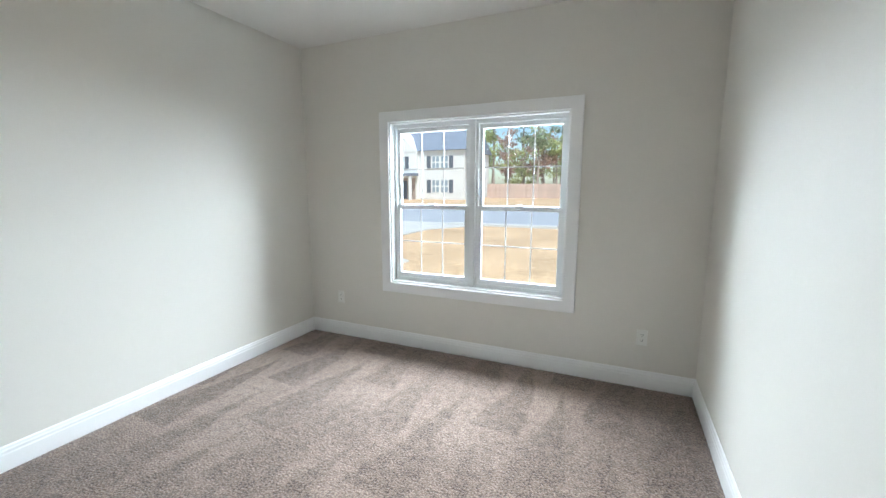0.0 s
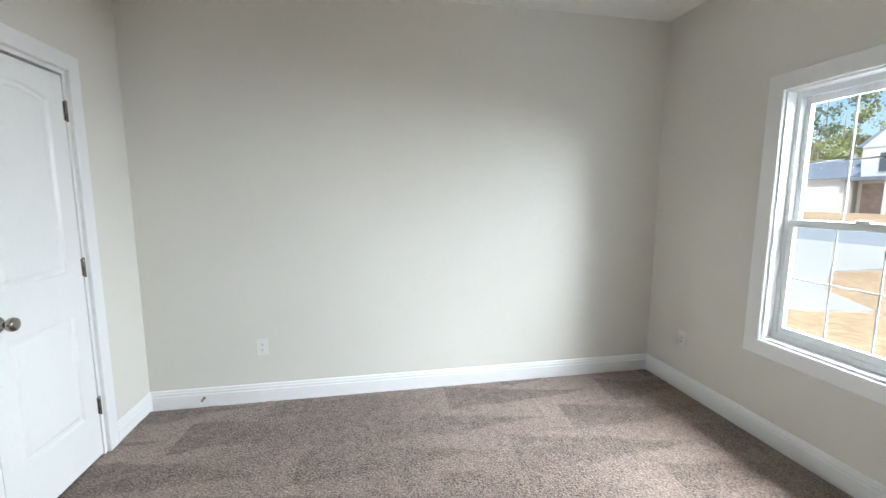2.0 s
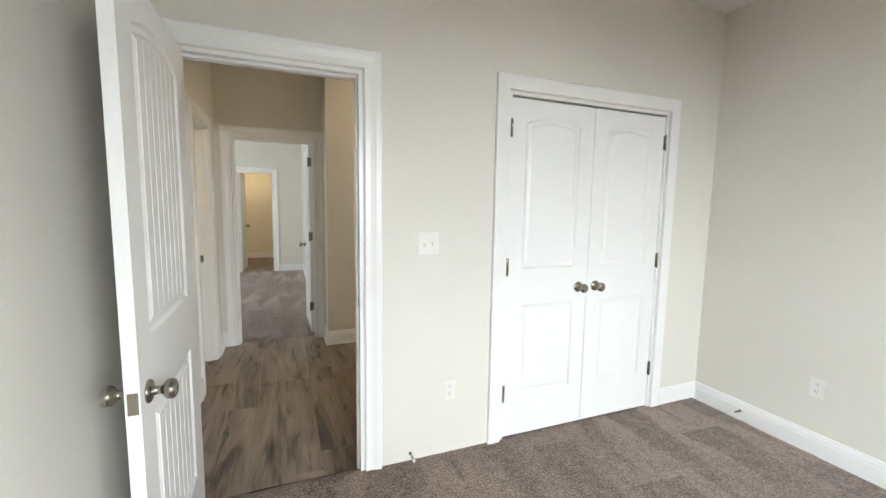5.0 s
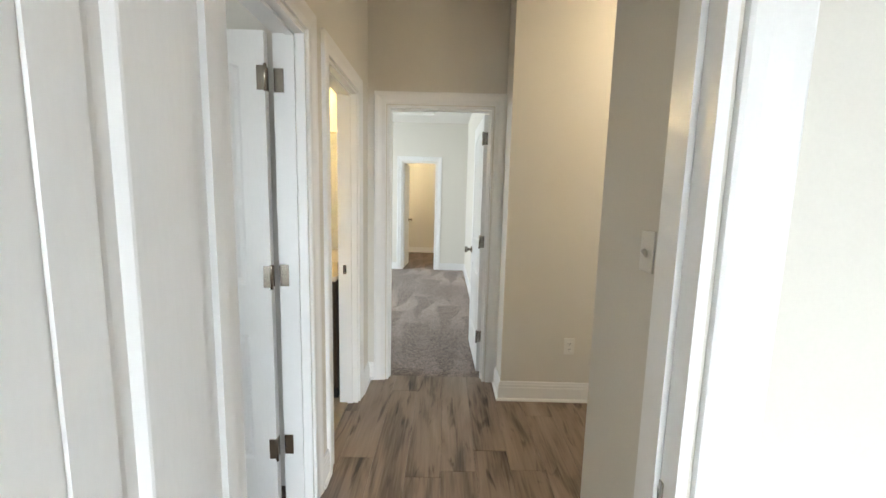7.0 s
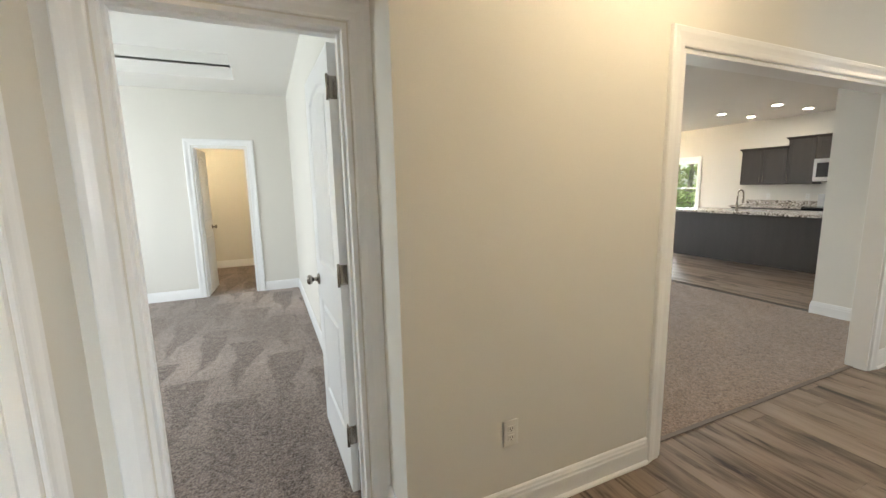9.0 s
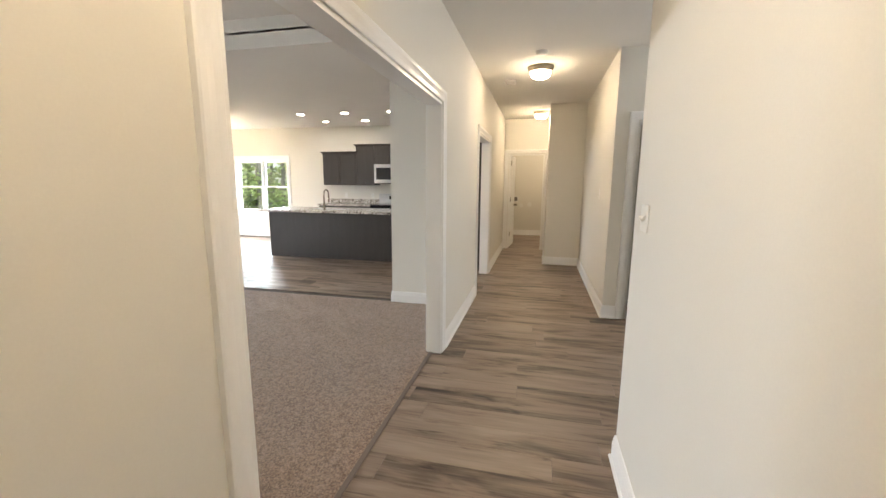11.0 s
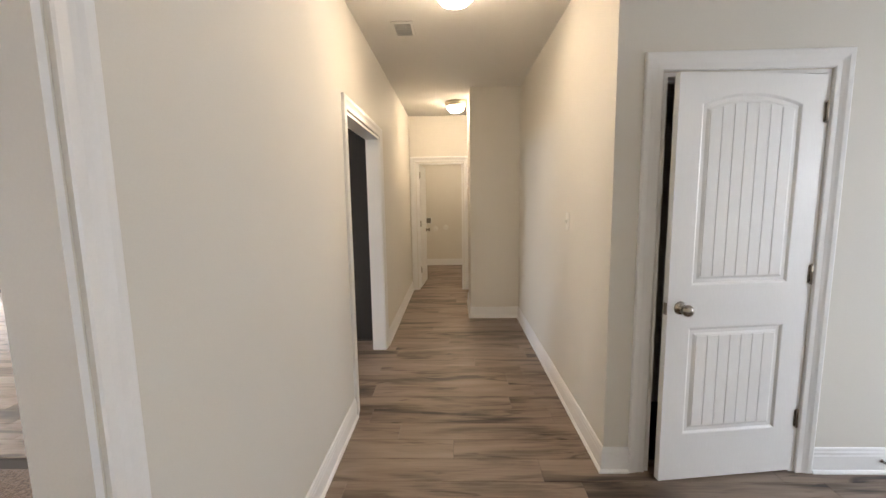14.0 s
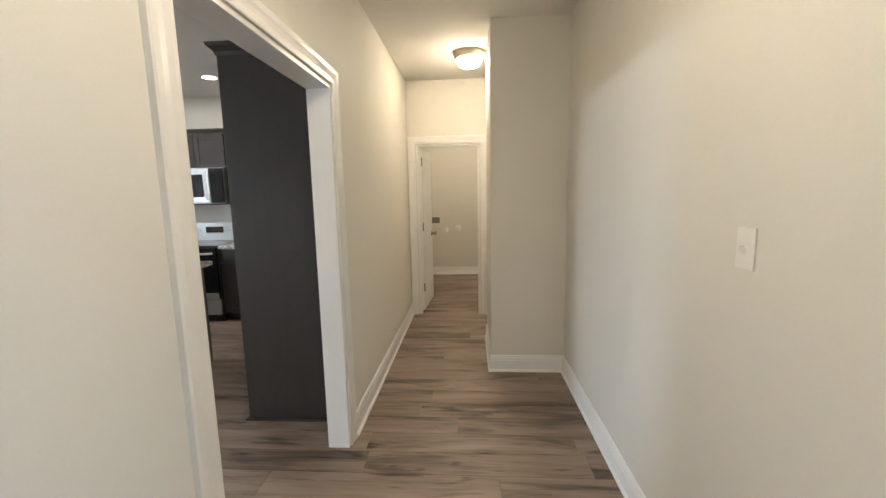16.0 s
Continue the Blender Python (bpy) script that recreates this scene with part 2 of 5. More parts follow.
CARPET2 = carpet_material("brown_twist_carpet_brushed", (0.088, 0.062, 0.050), (0.43, 0.34, 0.29), 0.55, 2)
CARPET3 = carpet_material("brown_twist_carpet_trodden", (0.168, 0.114, 0.081), (0.49, 0.36, 0.27), 0.14, 40)
GLASS = glass_material()
MIRROR = material("mirror_silver", (0.92, 0.93, 0.92), 0.01, 1.0, var=0, fine=0, bump=0)
WARMGLASS = glow_material("lit_frosted_glass", (1.0, 0.80, 0.54), DOME_GLOW)
BATHGLASS = glow_material("lit_bell_glass", (1.0, 0.74, 0.34), BATH_GLOW)
CANGLOW = glow_material("lit_can_lens", (1.0, 0.90, 0.76), 60.0)
ROOMGLASS = glow_material("lit_closet_globe", (1.0, 0.80, 0.50), 85.0)
DIRT = material("dry_orange_lawn", (0.53, 0.375, 0.24), 0.95, var=0.14, scale=0.5, fine=0.2, fine_scale=9, bump=0.5, bump_scale=14, bump_dist=0.03, spec=0.1)
GREEN = material("green_grass", (0.22, 0.28, 0.09), 0.95, var=0.3, scale=0.7, fine=0.25, fine_scale=12, bump=0.5, bump_scale=20, bump_dist=0.03, spec=0.1)
ASPHALT = material("pale_asphalt", (0.34, 0.36, 0.40), 0.9, var=0.08, scale=0.6, fine=0.1, bump=0.2)
CONCRETE = material("concrete", (0.52, 0.51, 0.49), 0.85, var=0.06, scale=0.9, fine=0.06, bump=0.15)
SIDING = material("white_siding", (0.78, 0.77, 0.75), 0.6, var=0.03, scale=0.8, bump=0.0)
ROOF = material("grey_blue_shingle", (0.20, 0.23, 0.29), 0.85, var=0.15, scale=2, fine=0.2, fine_scale=12, bump=0.3, bump_scale=9, bump_dist=0.02)
STONEFACE = material("pinkish_stone", (0.44, 0.36, 0.32), 0.85, var=0.2, scale=3, bump=0.3, bump_scale=6, bump_dist=0.02)
SHUTTER = material("grey_shutter", (0.12, 0.14, 0.17), 0.6)
FENCE = material("pale_wood_fence", (0.55, 0.42, 0.36), 0.85, var=0.12, scale=1.5, rand=0.1)
BARK = material("bark", (0.42, 0.36, 0.32), 0.95, var=0.3, scale=3, bump=0.5, bump_scale=8, bump_dist=0.03)
LEAF_Y = material("pale_spring_leaves", (0.62, 0.68, 0.36), 0.8, var=0.3, scale=0.7, fine=0.2, fine_scale=5)
LEAF_G = material("yellow_green_leaves", (0.46, 0.50, 0.26), 0.8, var=0.5, scale=0.7, fine=0.3, fine_scale=5)
LEAF_P = material("pine_needles", (0.32, 0.38, 0.25), 0.85, var=0.4, scale=0.8, fine=0.3, fine_scale=5)
LEAF_R = material("red_brown_buds", (0.52, 0.36, 0.30), 0.85, var=0.4, scale=0.8, fine=0.3, fine_scale=5)




def let_light_through(m, share):
    """Thin leaves pass on a share of the light that falls on their far side."""
    n, l = m.node_tree.nodes, m.node_tree.links
    b = n["Principled BSDF"]
    tr = n.new("ShaderNodeBsdfTranslucent")
    l.new(b.inputs["Base Color"].links[0].from_socket, tr.inputs[0])
    mx = n.new("ShaderNodeMixShader")
    mx.inputs[0].default_value = share
    l.new(b.outputs[0], mx.inputs[1])
    l.new(tr.outputs[0], mx.inputs[2])
    l.new(mx.outputs[0], n["Material Output"].inputs[0])


for leaf in (LEAF_Y, LEAF_G, LEAF_P, LEAF_R):
    let_light_through(leaf, 0.5)


# ---- mesh helpers ----
def mesh_of(bm, name, mat, smooth=False):
    me = bpy.data.meshes.new(name)
    if smooth:
        for f in bm.faces:
            f.smooth = True
    bm.to_mesh(me)
    bm.free()
    if mat:
        me.materials.append(mat)
    return me


def part(name, bm, mat, parent=None, label="", smooth=False):
    """Links a bmesh as one mesh object under a thing or a part."""
    ob = new(name, mesh_of(bm, name, mat, smooth))
    if parent is not None:
        ob.parent = parent
    if label:
        ob["label"] = label
    return ob


def thing(name, label, category, m=None, group="", kind=""):
    ob = new(name)
    ob.empty_display_size = 0.1
    if m is not None:
        ob.matrix_world = m
    return tagged(ob, label, category, group, kind)


def setting(name, bm, mat, label, category="structure"):
    return tagged(part(name, bm, mat), label, category, kind="structure")


def add_box(bm, x0, y0, z0, x1, y1, z1, bevel=0.0, seg=1):
    vs = [bm.verts.new(p) for p in ((x0, y0, z0), (x1, y0, z0), (x1, y1, z0), (x0, y1, z0),
                                    (x0, y0, z1), (x1, y0, z1), (x1, y1, z1), (x0, y1, z1))]
    fs = [bm.faces.new([vs[i] for i in q]) for q in ((0, 3, 2, 1), (4, 5, 6, 7), (0, 1, 5, 4), (1, 2, 6, 5), (2, 3, 7, 6), (3, 0, 4, 7))]
    if bevel:
        es = list({e for f in fs for e in f.edges})
        bmesh.ops.bevel(bm, geom=es, offset=bevel, segments=seg, affect="EDGES", profile=0.6)
    return bm


def box(x0, y0, z0, x1, y1, z1, bevel=0.0, seg=1):
    return add_box(bmesh.new(), min(x0, x1), min(y0, y1), min(z0, z1), max(x0, x1), max(y0, y1), max(z0, z1), bevel, seg)


def lathe(profile, seg=24, m=None):
    """A body turned about Z from (radius, height) pairs."""
    bm = bmesh.new()
    rings = []
    for r, z in profile:
        rings.append([bm.verts.new((r * math.cos(2 * math.pi * i / seg), r * math.sin(2 * math.pi * i / seg), z)) for i in range(seg)] if r > 1e-6 else [bm.verts.new((0, 0, z))])
    for a, b in zip(rings, rings[1:]):
        for i in range(seg):
            q = [a[i % len(a)], a[(i + 1) % len(a)], b[(i + 1) % len(b)], b[i % len(b)]]
            q = list(dict.fromkeys(q))
            if len(q) > 2:
                bm.faces.new(q)
    bmesh.ops.recalc_face_normals(bm, faces=bm.faces)
    if m is not None:
        bmesh.ops.transform(bm, matrix=m, verts=bm.verts)
    return bm


def tube(points, radius, seg=12):
    bm = bmesh.new()
    pts = [Vector(p) for p in points]
    rings = []
    side = None
    for i, p in enumerate(pts):
        d = (pts[min(i + 1, len(pts) - 1)] - pts[max(i - 1, 0)]).normalized()
        if side is None:
            side = d.orthogonal().normalized()
        side = (side - d * side.dot(d)).normalized()
        up = d.cross(side)
        r = radius[i] if isinstance(radius, (list, tuple)) else radius
        rings.append([bm.verts.new(p + r * (math.cos(2 * math.pi * k / seg) * side + math.sin(2 * math.pi * k / seg) * up)) for k in range(seg)])
    for a, b in zip(rings, rings[1:]):
        for k in range(seg):
            bm.faces.new((a[k], a[(k + 1) % seg], b[(k + 1) % seg], b[k]))
    bm.faces.new(rings[0])
    bm.faces.new(rings[-1])
    bmesh.ops.recalc_face_normals(bm, faces=bm.faces)
    return bm


def sweep(path, profile, place, closed=False):
    """Trim along a path in a plane. path: (u, v) points; profile: (outward from the path's left side, away from the plane)
    pairs; place(u, v, w) gives the world point. Corners are mitred."""
    bm = bmesh.new()
    n = len(path)
    rings = []
    for i, p in enumerate(path):
        a = path[(i - 1) % n] if (closed or i) else None
        b = path[(i + 1) % n] if (closed or i < n - 1) else None
        ns = []
        for s, e in ((a, p), (p, b)):
            if s is None or e is None:
                continue
            d = Vector((e[0] - s[0], e[1] - s[1])).normalized()
            ns.append(Vector((-d.y, d.x)))
        if len(ns) == 2:
            k = (ns[0] + ns[1]) / (1 + ns[0].dot(ns[1]))
        else:
            k = ns[0]
        rings.append([bm.verts.new(place(p[0] + k.x * o, p[1] + k.y * o, w)) for o, w in profile])
    m = len(profile)
    for i in range(n if closed else n - 1):
        a, b = rings[i], rings[(i + 1) % n]
        for j in range(m - 1):
            bm.faces.new((a[j], a[j + 1], b[j + 1], b[j]))
    if not closed:
        bm.faces.new(rings[0])
        bm.faces.new(rings[-1])
    bmesh.ops.recalc_face_normals(bm, faces=bm.faces)
    return bm


CASING = [(0.0, 0.0), (0.0, 0.011), (0.006, 0.014), (0.030, 0.013), (0.045, 0.016), (0.058, 0.020), (0.078, 0.021), (0.084, 0.017), (0.085, 0.0)]
NARROWCASING = [(0.0, 0.0), (0.0, 0.017), (0.003, 0.020), (0.075, 0.020), (0.078, 0.017), (0.078, 0.0)]
FLATCASING = [(0.0, 0.0), (0.0, 0.017), (0.003, 0.020), (0.087, 0.020), (0.090, 0.017), (0.090, 0.0)]
BASE = [(0.0, 0.0), (0.015, 0.0), (0.015, 0.092), (0.012, 0.100), (0.0125, 0.112), (0.009, 0.120), (0.008, 0.130), (0.004, 0.136), (0.0, 0.137)]
SHOE = [(0.015, 0.0), (0.027, 0.0), (0.026, 0.009), (0.020, 0.016), (0.015, 0.018)]


def cells(lo, hi, cuts):
    xs = sorted({lo, hi, *[c for c in cuts if lo < c < hi]})
    return list(zip(xs, xs[1:]))


def wall(name, axis, c0, c1, a0, a1, openings=(), z0=-0.1, z1=2.86, label="greige painted drywall", mat=None):
    """A wall from c0 to c1 across axis ('x' or 'y'), from a0 to a1 along it, with openings (a0, a1, z0, z1) cut through."""
    bm = bmesh.new()
    for s0, s1 in cells(a0, a1, [v for o in openings for v in o[:2]]):
        for h0, h1 in cells(z0, z1, [v for o in openings for v in o[2:]]):
            if any(o[0] <= s0 and s1 <= o[1] and o[2] <= h0 and h1 <= o[3] for o in openings):
                continue
            if axis == "x":
                add_box(bm, c0, s0, h0, c1, s1, h1)
            else:
                add_box(bm, s0, c0, h0, s1, c1, h1)
    bmesh.ops.remove_doubles(bm, verts=bm.verts, dist=0.0001)
    return setting(name, bm, mat or PAINT, label, "wall")


def on_wall(axis, c, sign):
    """Plane coordinates (u along the wall, v up, w out of it) to the world."""
    if axis == "x":
        return lambda u, v, w: (c + sign * w, u, v)
    return lambda u, v, w: (u, c + sign * w, v)


def door_casing(name, axis, c, sign, a0, a1, top, profile=CASING, foot=0.0):
    """Casing round a doorway between a0 and a1 on the face at c."""
    r = 0.006
    path = [(a1 + r, foot), (a1 + r, top + r), (a0 - r, top + r), (a0 - r, foot)]
    path.reverse()
    return setting(name, sweep(path, profile, on_wall(axis, c, sign)), TRIM, "white painted moulded door casing", "trim")


def jamb(name, axis, c0, c1, a0, a1, top, stop=None):
    """Lining of a doorway board by board, and the stop against which a door shuts."""
    ob = tagged(new(name), "white painted door jamb", "trim", kind="structure")
    t, e = 0.018, 0.002

    def put(nm, u0, u1, v0, v1, w0, w1):
        part(nm, box(w0, u0, v0, w1, u1, v1) if axis == "x" else box(u0, w0, v0, u1, w1, v1), TRIM, ob)
    put("side_board", a0 + 0.001, a0 + t, 0.0, top - 0.001, c0 - e, c1 + e)
    put("side_board", a1 - t, a1 - 0.001, 0.0, top - 0.001, c0 - e, c1 + e)
    put("head_board", a0 + t, a1 - t, top - t, top - 0.001, c0 - e, c1 + e)
    if stop is not None:
        put("stop_strip", a0 + t, a0 + t + 0.011, 0.0, top - t, stop, stop + 0.032)
        put("stop_strip", a1 - t - 0.011, a1 - t, 0.0, top - t, stop, stop + 0.032)
        put("stop_strip", a0 + t + 0.011, a1 - t - 0.011, top - t - 0.011, top - t, stop, stop + 0.032)
    return ob


def baseboard(path, shoe=False):
    """Baseboard along a floor path, the wall on its right, the room on its left."""
    ob = setting("baseboard", sweep(path, BASE, lambda u, v, w: (u, v, w)), TRIM, "tall white moulded baseboard along the wall", "trim")
    if shoe:
        part("shoe_moulding", sweep(path, SHOE, lambda u, v, w: (u, v, w)), TRIM, ob)
    return ob


# ---- doors ----
def offset_loop(loop, d):
    """The loop (counter-clockwise) moved inwards by d."""
    out = []
    n = len(loop)
    for i in range(n):
        a, p, b = (Vector(loop[j % n]) for j in (i - 1, i, i + 1))
        d1, d2 = (p - a).normalized(), (b - p).normalized()
        n1, n2 = Vector((-d1.y, d1.x)), Vector((-d2.y, d2.x))
        k = (n1 + n2) / max(0.3, 1 + n1.dot(n2))
        out.append((p.x + k.x * d, p.y + k.y * d))
    return out


def panel_loop(x0, x1, z0, z1, arch):
    pts = [(x0, z0), (x1, z0), (x1, z1 - arch)]
    if arch:
        for i in range(1, 12):
            s = i / 12
            pts.append((x1 + (x0 - x1) * s, z1 - arch + arch * 4 * s * (1 - s)))
    pts.append((x0, z1 - arch))
    return pts


def door_mesh(w, h):
    """A moulded two-panel door slab with an arched upper panel, hinge edge at x = 0, both faces."""
    bm = bmesh.new()
    th = 0.0175
    st = 0.115 if w > 0.65 else 0.095
    loops = [panel_loop(st, w - st, 0.245, 0.805, 0.0), panel_loop(st, w - st, 1.015, h - 0.085, 0.05 * min(1, w / 0.7))]
    for sgn in (-1, 1):
        y = sgn * th
        rect = [(0, 0), (w, 0), (w, h), (0, h)]
        edges = []
        rings = []
        for lp in [rect, *loops]:
            vs = [bm.verts.new((x, y, z)) for x, z in lp]
            rings.append(vs)
            edges += [bm.edges.new((vs[i], vs[(i + 1) % len(vs)])) for i in range(len(vs))]
        bmesh.ops.triangle_fill(bm, edges=edges, use_beauty=True)
        for lp, ring in zip(loops, rings[1:]):
            prev = ring
            for ins, dep in ((0.004, 0.001), (0.014, 0.009), (0.030, 0.009), (0.042, 0.004)):
                cur = [bm.verts.new((x, sgn * (th - dep), z)) for x, z in offset_loop(lp, ins)]
                for i in range(len(cur)):
                    bm.faces.new((prev[i], prev[(i + 1) % len(cur)], cur[(i + 1) % len(cur)], cur[i]))
                prev = cur
            bm.faces.new(prev)
        if sgn == -1:
            back = rings[0]
        else:
            for i in range(4):
                bm.faces.new((back[i], back[(i + 1) % 4], rings[0][(i + 1) % 4], rings[0][i]))
    # boards of the panels, parted by grooves
    bmesh.ops.recalc_face_normals(bm, faces=bm.faces)
    return bm, loops


def board_meshes(loop, y0, y1, count):
    """Narrow upright boards filling a panel field."""
    inner = offset_loop(loop, 0.043)
    x0, x1 = inner[0][0], inner[1][0]
    z0 = inner[0][1]
    top = inner[2:]

    def height(x):
        pts = sorted(top)
        for a, b in zip(pts, pts[1:]):
            if a[0] <= x <= b[0] and b[0] > a[0]:
                return a[1] + (b[1] - a[1]) * (x - a[0]) / (b[0] - a[0])
        return pts[0][1] if x < pts[0][0] else pts[-1][1]
    out = []
    g = 0.0016
    for i in range(count):
        a, b = x0 + (x1 - x0) * i / count + g, x0 + (x1 - x0) * (i + 1) / count - g
        bm = bmesh.new()
        mid = (a + b) / 2
        prof = [(a, z0 + 0.003), (b, z0 + 0.003), (b, height(b) - 0.003), (mid, height(mid) - 0.003), (a, height(a) - 0.003)]
        lo = [bm.verts.new((x, y0, z)) for x, z in prof]
        hi = [bm.verts.new((x + (0.002 if x < mid else -0.002 if x > mid else 0), y1, z)) for x, z in prof]
        bm.faces.new(hi)
        for k in range(5):
            bm.faces.new((lo[k], lo[(k + 1) % 5], hi[(k + 1) % 5], hi[k]))
        bmesh.ops.recalc_face_normals(bm, faces=bm.faces)
        out.append(bm)
    return out


KNOB = [(0.0, 0.0), (0.033, 0.0), (0.033, 0.004), (0.028, 0.009), (0.013, 0.012), (0.011, 0.03), (0.016, 0.036), (0.026, 0.044), (0.029, 0.054), (0.026, 0.064), (0.016, 0.069), (0.0, 0.070)]


def door(label, w, h, m, hinge_side=-1, knob_sides=(-1, 1), dummy=False, foot=0.012, jamb_leaf=None, group="", boards=True, knob_z=0.92):
    """A moulded door: hinge at the origin, slab along +x; its body is centred on y = 0."""
    ob = thing("panel_door", label, "door", m, group)
    bm, loops = door_mesh(w, h)
    bmesh.ops.translate(bm, vec=(0, 0, foot), verts=bm.verts)
    slab = part("slab", bm, DOORPAINT, ob)
    for lp in loops if boards else ():
        for sgn in (-1, 1):
            for b in board_meshes(lp, sgn * 0.0135, sgn * 0.0162, 7 if w > 0.65 else 5):
                bmesh.ops.translate(b, vec=(0, 0, foot), verts=b.verts)
                part("board", b, DOORPAINT, slab)
    for sgn in knob_sides:
        k = part("door_knob", lathe(KNOB, 24, Matrix.Translation((w - 0.065, sgn * 0.0175, knob_z)) @ Matrix.Rotation(-sgn * math.pi / 2, 4, "X")), NICKEL, ob, "round satin nickel knob", smooth=True)
    if not dummy:
        part("latch_plate", box(w - 0.001, -0.0125, knob_z - 0.035, w + 0.0015, 0.0125, knob_z + 0.025, 0.001), NICKEL, ob)
    for z in (0.26, 1.02, 1.80):
        bm = box(-0.006, hinge_side * 0.019 - 0.003, z, 0.030 if jamb_leaf else 0.007, hinge_side * 0.019 + 0.003, z + 0.09, 0.001)
        hg = part("hinge", bm, NICKEL, ob)
        pin = lathe([(0, 0), (0.0065, 0), (0.0065, 0.098), (0.004, 0.103), (0, 0.104)], 10, Matrix.Translation((-0.005, hinge_side * 0.024, z - 0.006)))
        if jamb_leaf:
            part("jamb_leaf", box(jamb_leaf[0], jamb_leaf[2] - 0.001, z, jamb_leaf[1], jamb_leaf[2] + 0.001, z + 0.09), NICKEL, hg)
            part("edge_leaf", box(-0.002, -0.015, z, 0.0005, 0.0165, z + 0.09), NICKEL, hg)
        part("hinge_pin", pin, NICKEL, hg, smooth=True)
    return ob


# ---- plates ----
def outlet(m, toggles=0):
    """A duplex socket or a switch plate, its back on y = 0, facing -y."""
    if toggles:
        ob = thing("light_switch", "white %s toggle switch plate on the wall" % ("double" if toggles == 2 else "single"), "switch", m)
    else:
        ob = thing("wall_outlet", "white duplex socket plate low on the wall", "outlet", m)
    w = 0.058 if toggles == 2 else 0.036
    part("plate", box(-w, -0.006, -0.058, w, 0.0, 0.058, 0.003, 2), PLASTIC, ob)
    if toggles:
        for k in range(toggles):
            x = 0 if toggles == 1 else (-0.023, 0.023)[k]
            bm = box(-0.005, -0.012, -0.012, 0.005, 0.0, 0.012, 0.001)
            part("toggle", bm, PLASTIC, ob).matrix_local = pose(x, -0.0065, 0.0, -35 if k % 2 else 35, 0, 0)
            for z in (-0.030, 0.030):
                part("screw", lathe([(0, 0), (0.003, 0), (0.002, 0.001), (0, 0.001)], 8, Matrix.Translation((x, -0.006, z)) @ Matrix.Rotation(math.pi / 2, 4, "X")), PLASTIC, ob)
    else:
        for z in (-0.020, 0.020):
            f = part("socket", box(-0.017, -0.0078, z - 0.014, 0.017, -0.005, z + 0.014, 0.003, 2), PLASTIC, ob)
            for x in (-0.006, 0.006):
                # raised dark bars, coloured like the shade inside the pin holes
                part("slot", box(x - 0.0012, -0.0084, z - 0.002, x + 0.0012, -0.0075, z + 0.007), HOLESHADE, f)
            part("earth_hole", box(-0.002, -0.0084, z - 0.010, 0.002, -0.0075, z - 0.006), HOLESHADE, f)
        part("screw", lathe([(0, 0), (0.003, 0), (0.002, 0.001), (0, 0.001)], 8, Matrix.Translation((0, -0.006, 0)) @ Matrix.Rotation(math.pi / 2, 4, "X")), PLASTIC, ob)
    return ob


def facing(axis, c, sign, along, z):
    """The pose of a plate on a wall face: its -y looks out of the wall."""
    if axis == "y":
        return pose(along, c + sign * 0.0005, z, 0, 0, 180 if sign > 0 else 0)
    return pose(c + sign * 0.0005, along, z, 0, 0, 90 if sign > 0 else -90)


def door_stop(m):
    """A spring door stop on a baseboard, reaching along -y."""
    ob = thing("door_stop", "short nickel spring door stop on the baseboard", "door stop", m)
    part("spring", tube([(0.005 * math.cos(a * 0.9), -0.065 * a / 60, 0.005 * math.sin(a * 0.9)) for a in range(61)], 0.0015, 5), NICKEL, ob)
    part("rosette", lathe([(0, 0), (0.010, 0), (0.007, 0.004), (0, 0.004)], 12, Matrix.Rotation(math.pi / 2, 4, "X")), NICKEL, ob)
    part("rubber_tip", lathe([(0, 0), (0.007, 0.0), (0.007, 0.010), (0.004, 0.013), (0, 0.013)], 12, Matrix.Translation((0, -0.064, 0)) @ Matrix.Rotation(math.pi / 2, 4, "X")), PLASTIC, ob, "white rubber tip")
    return ob


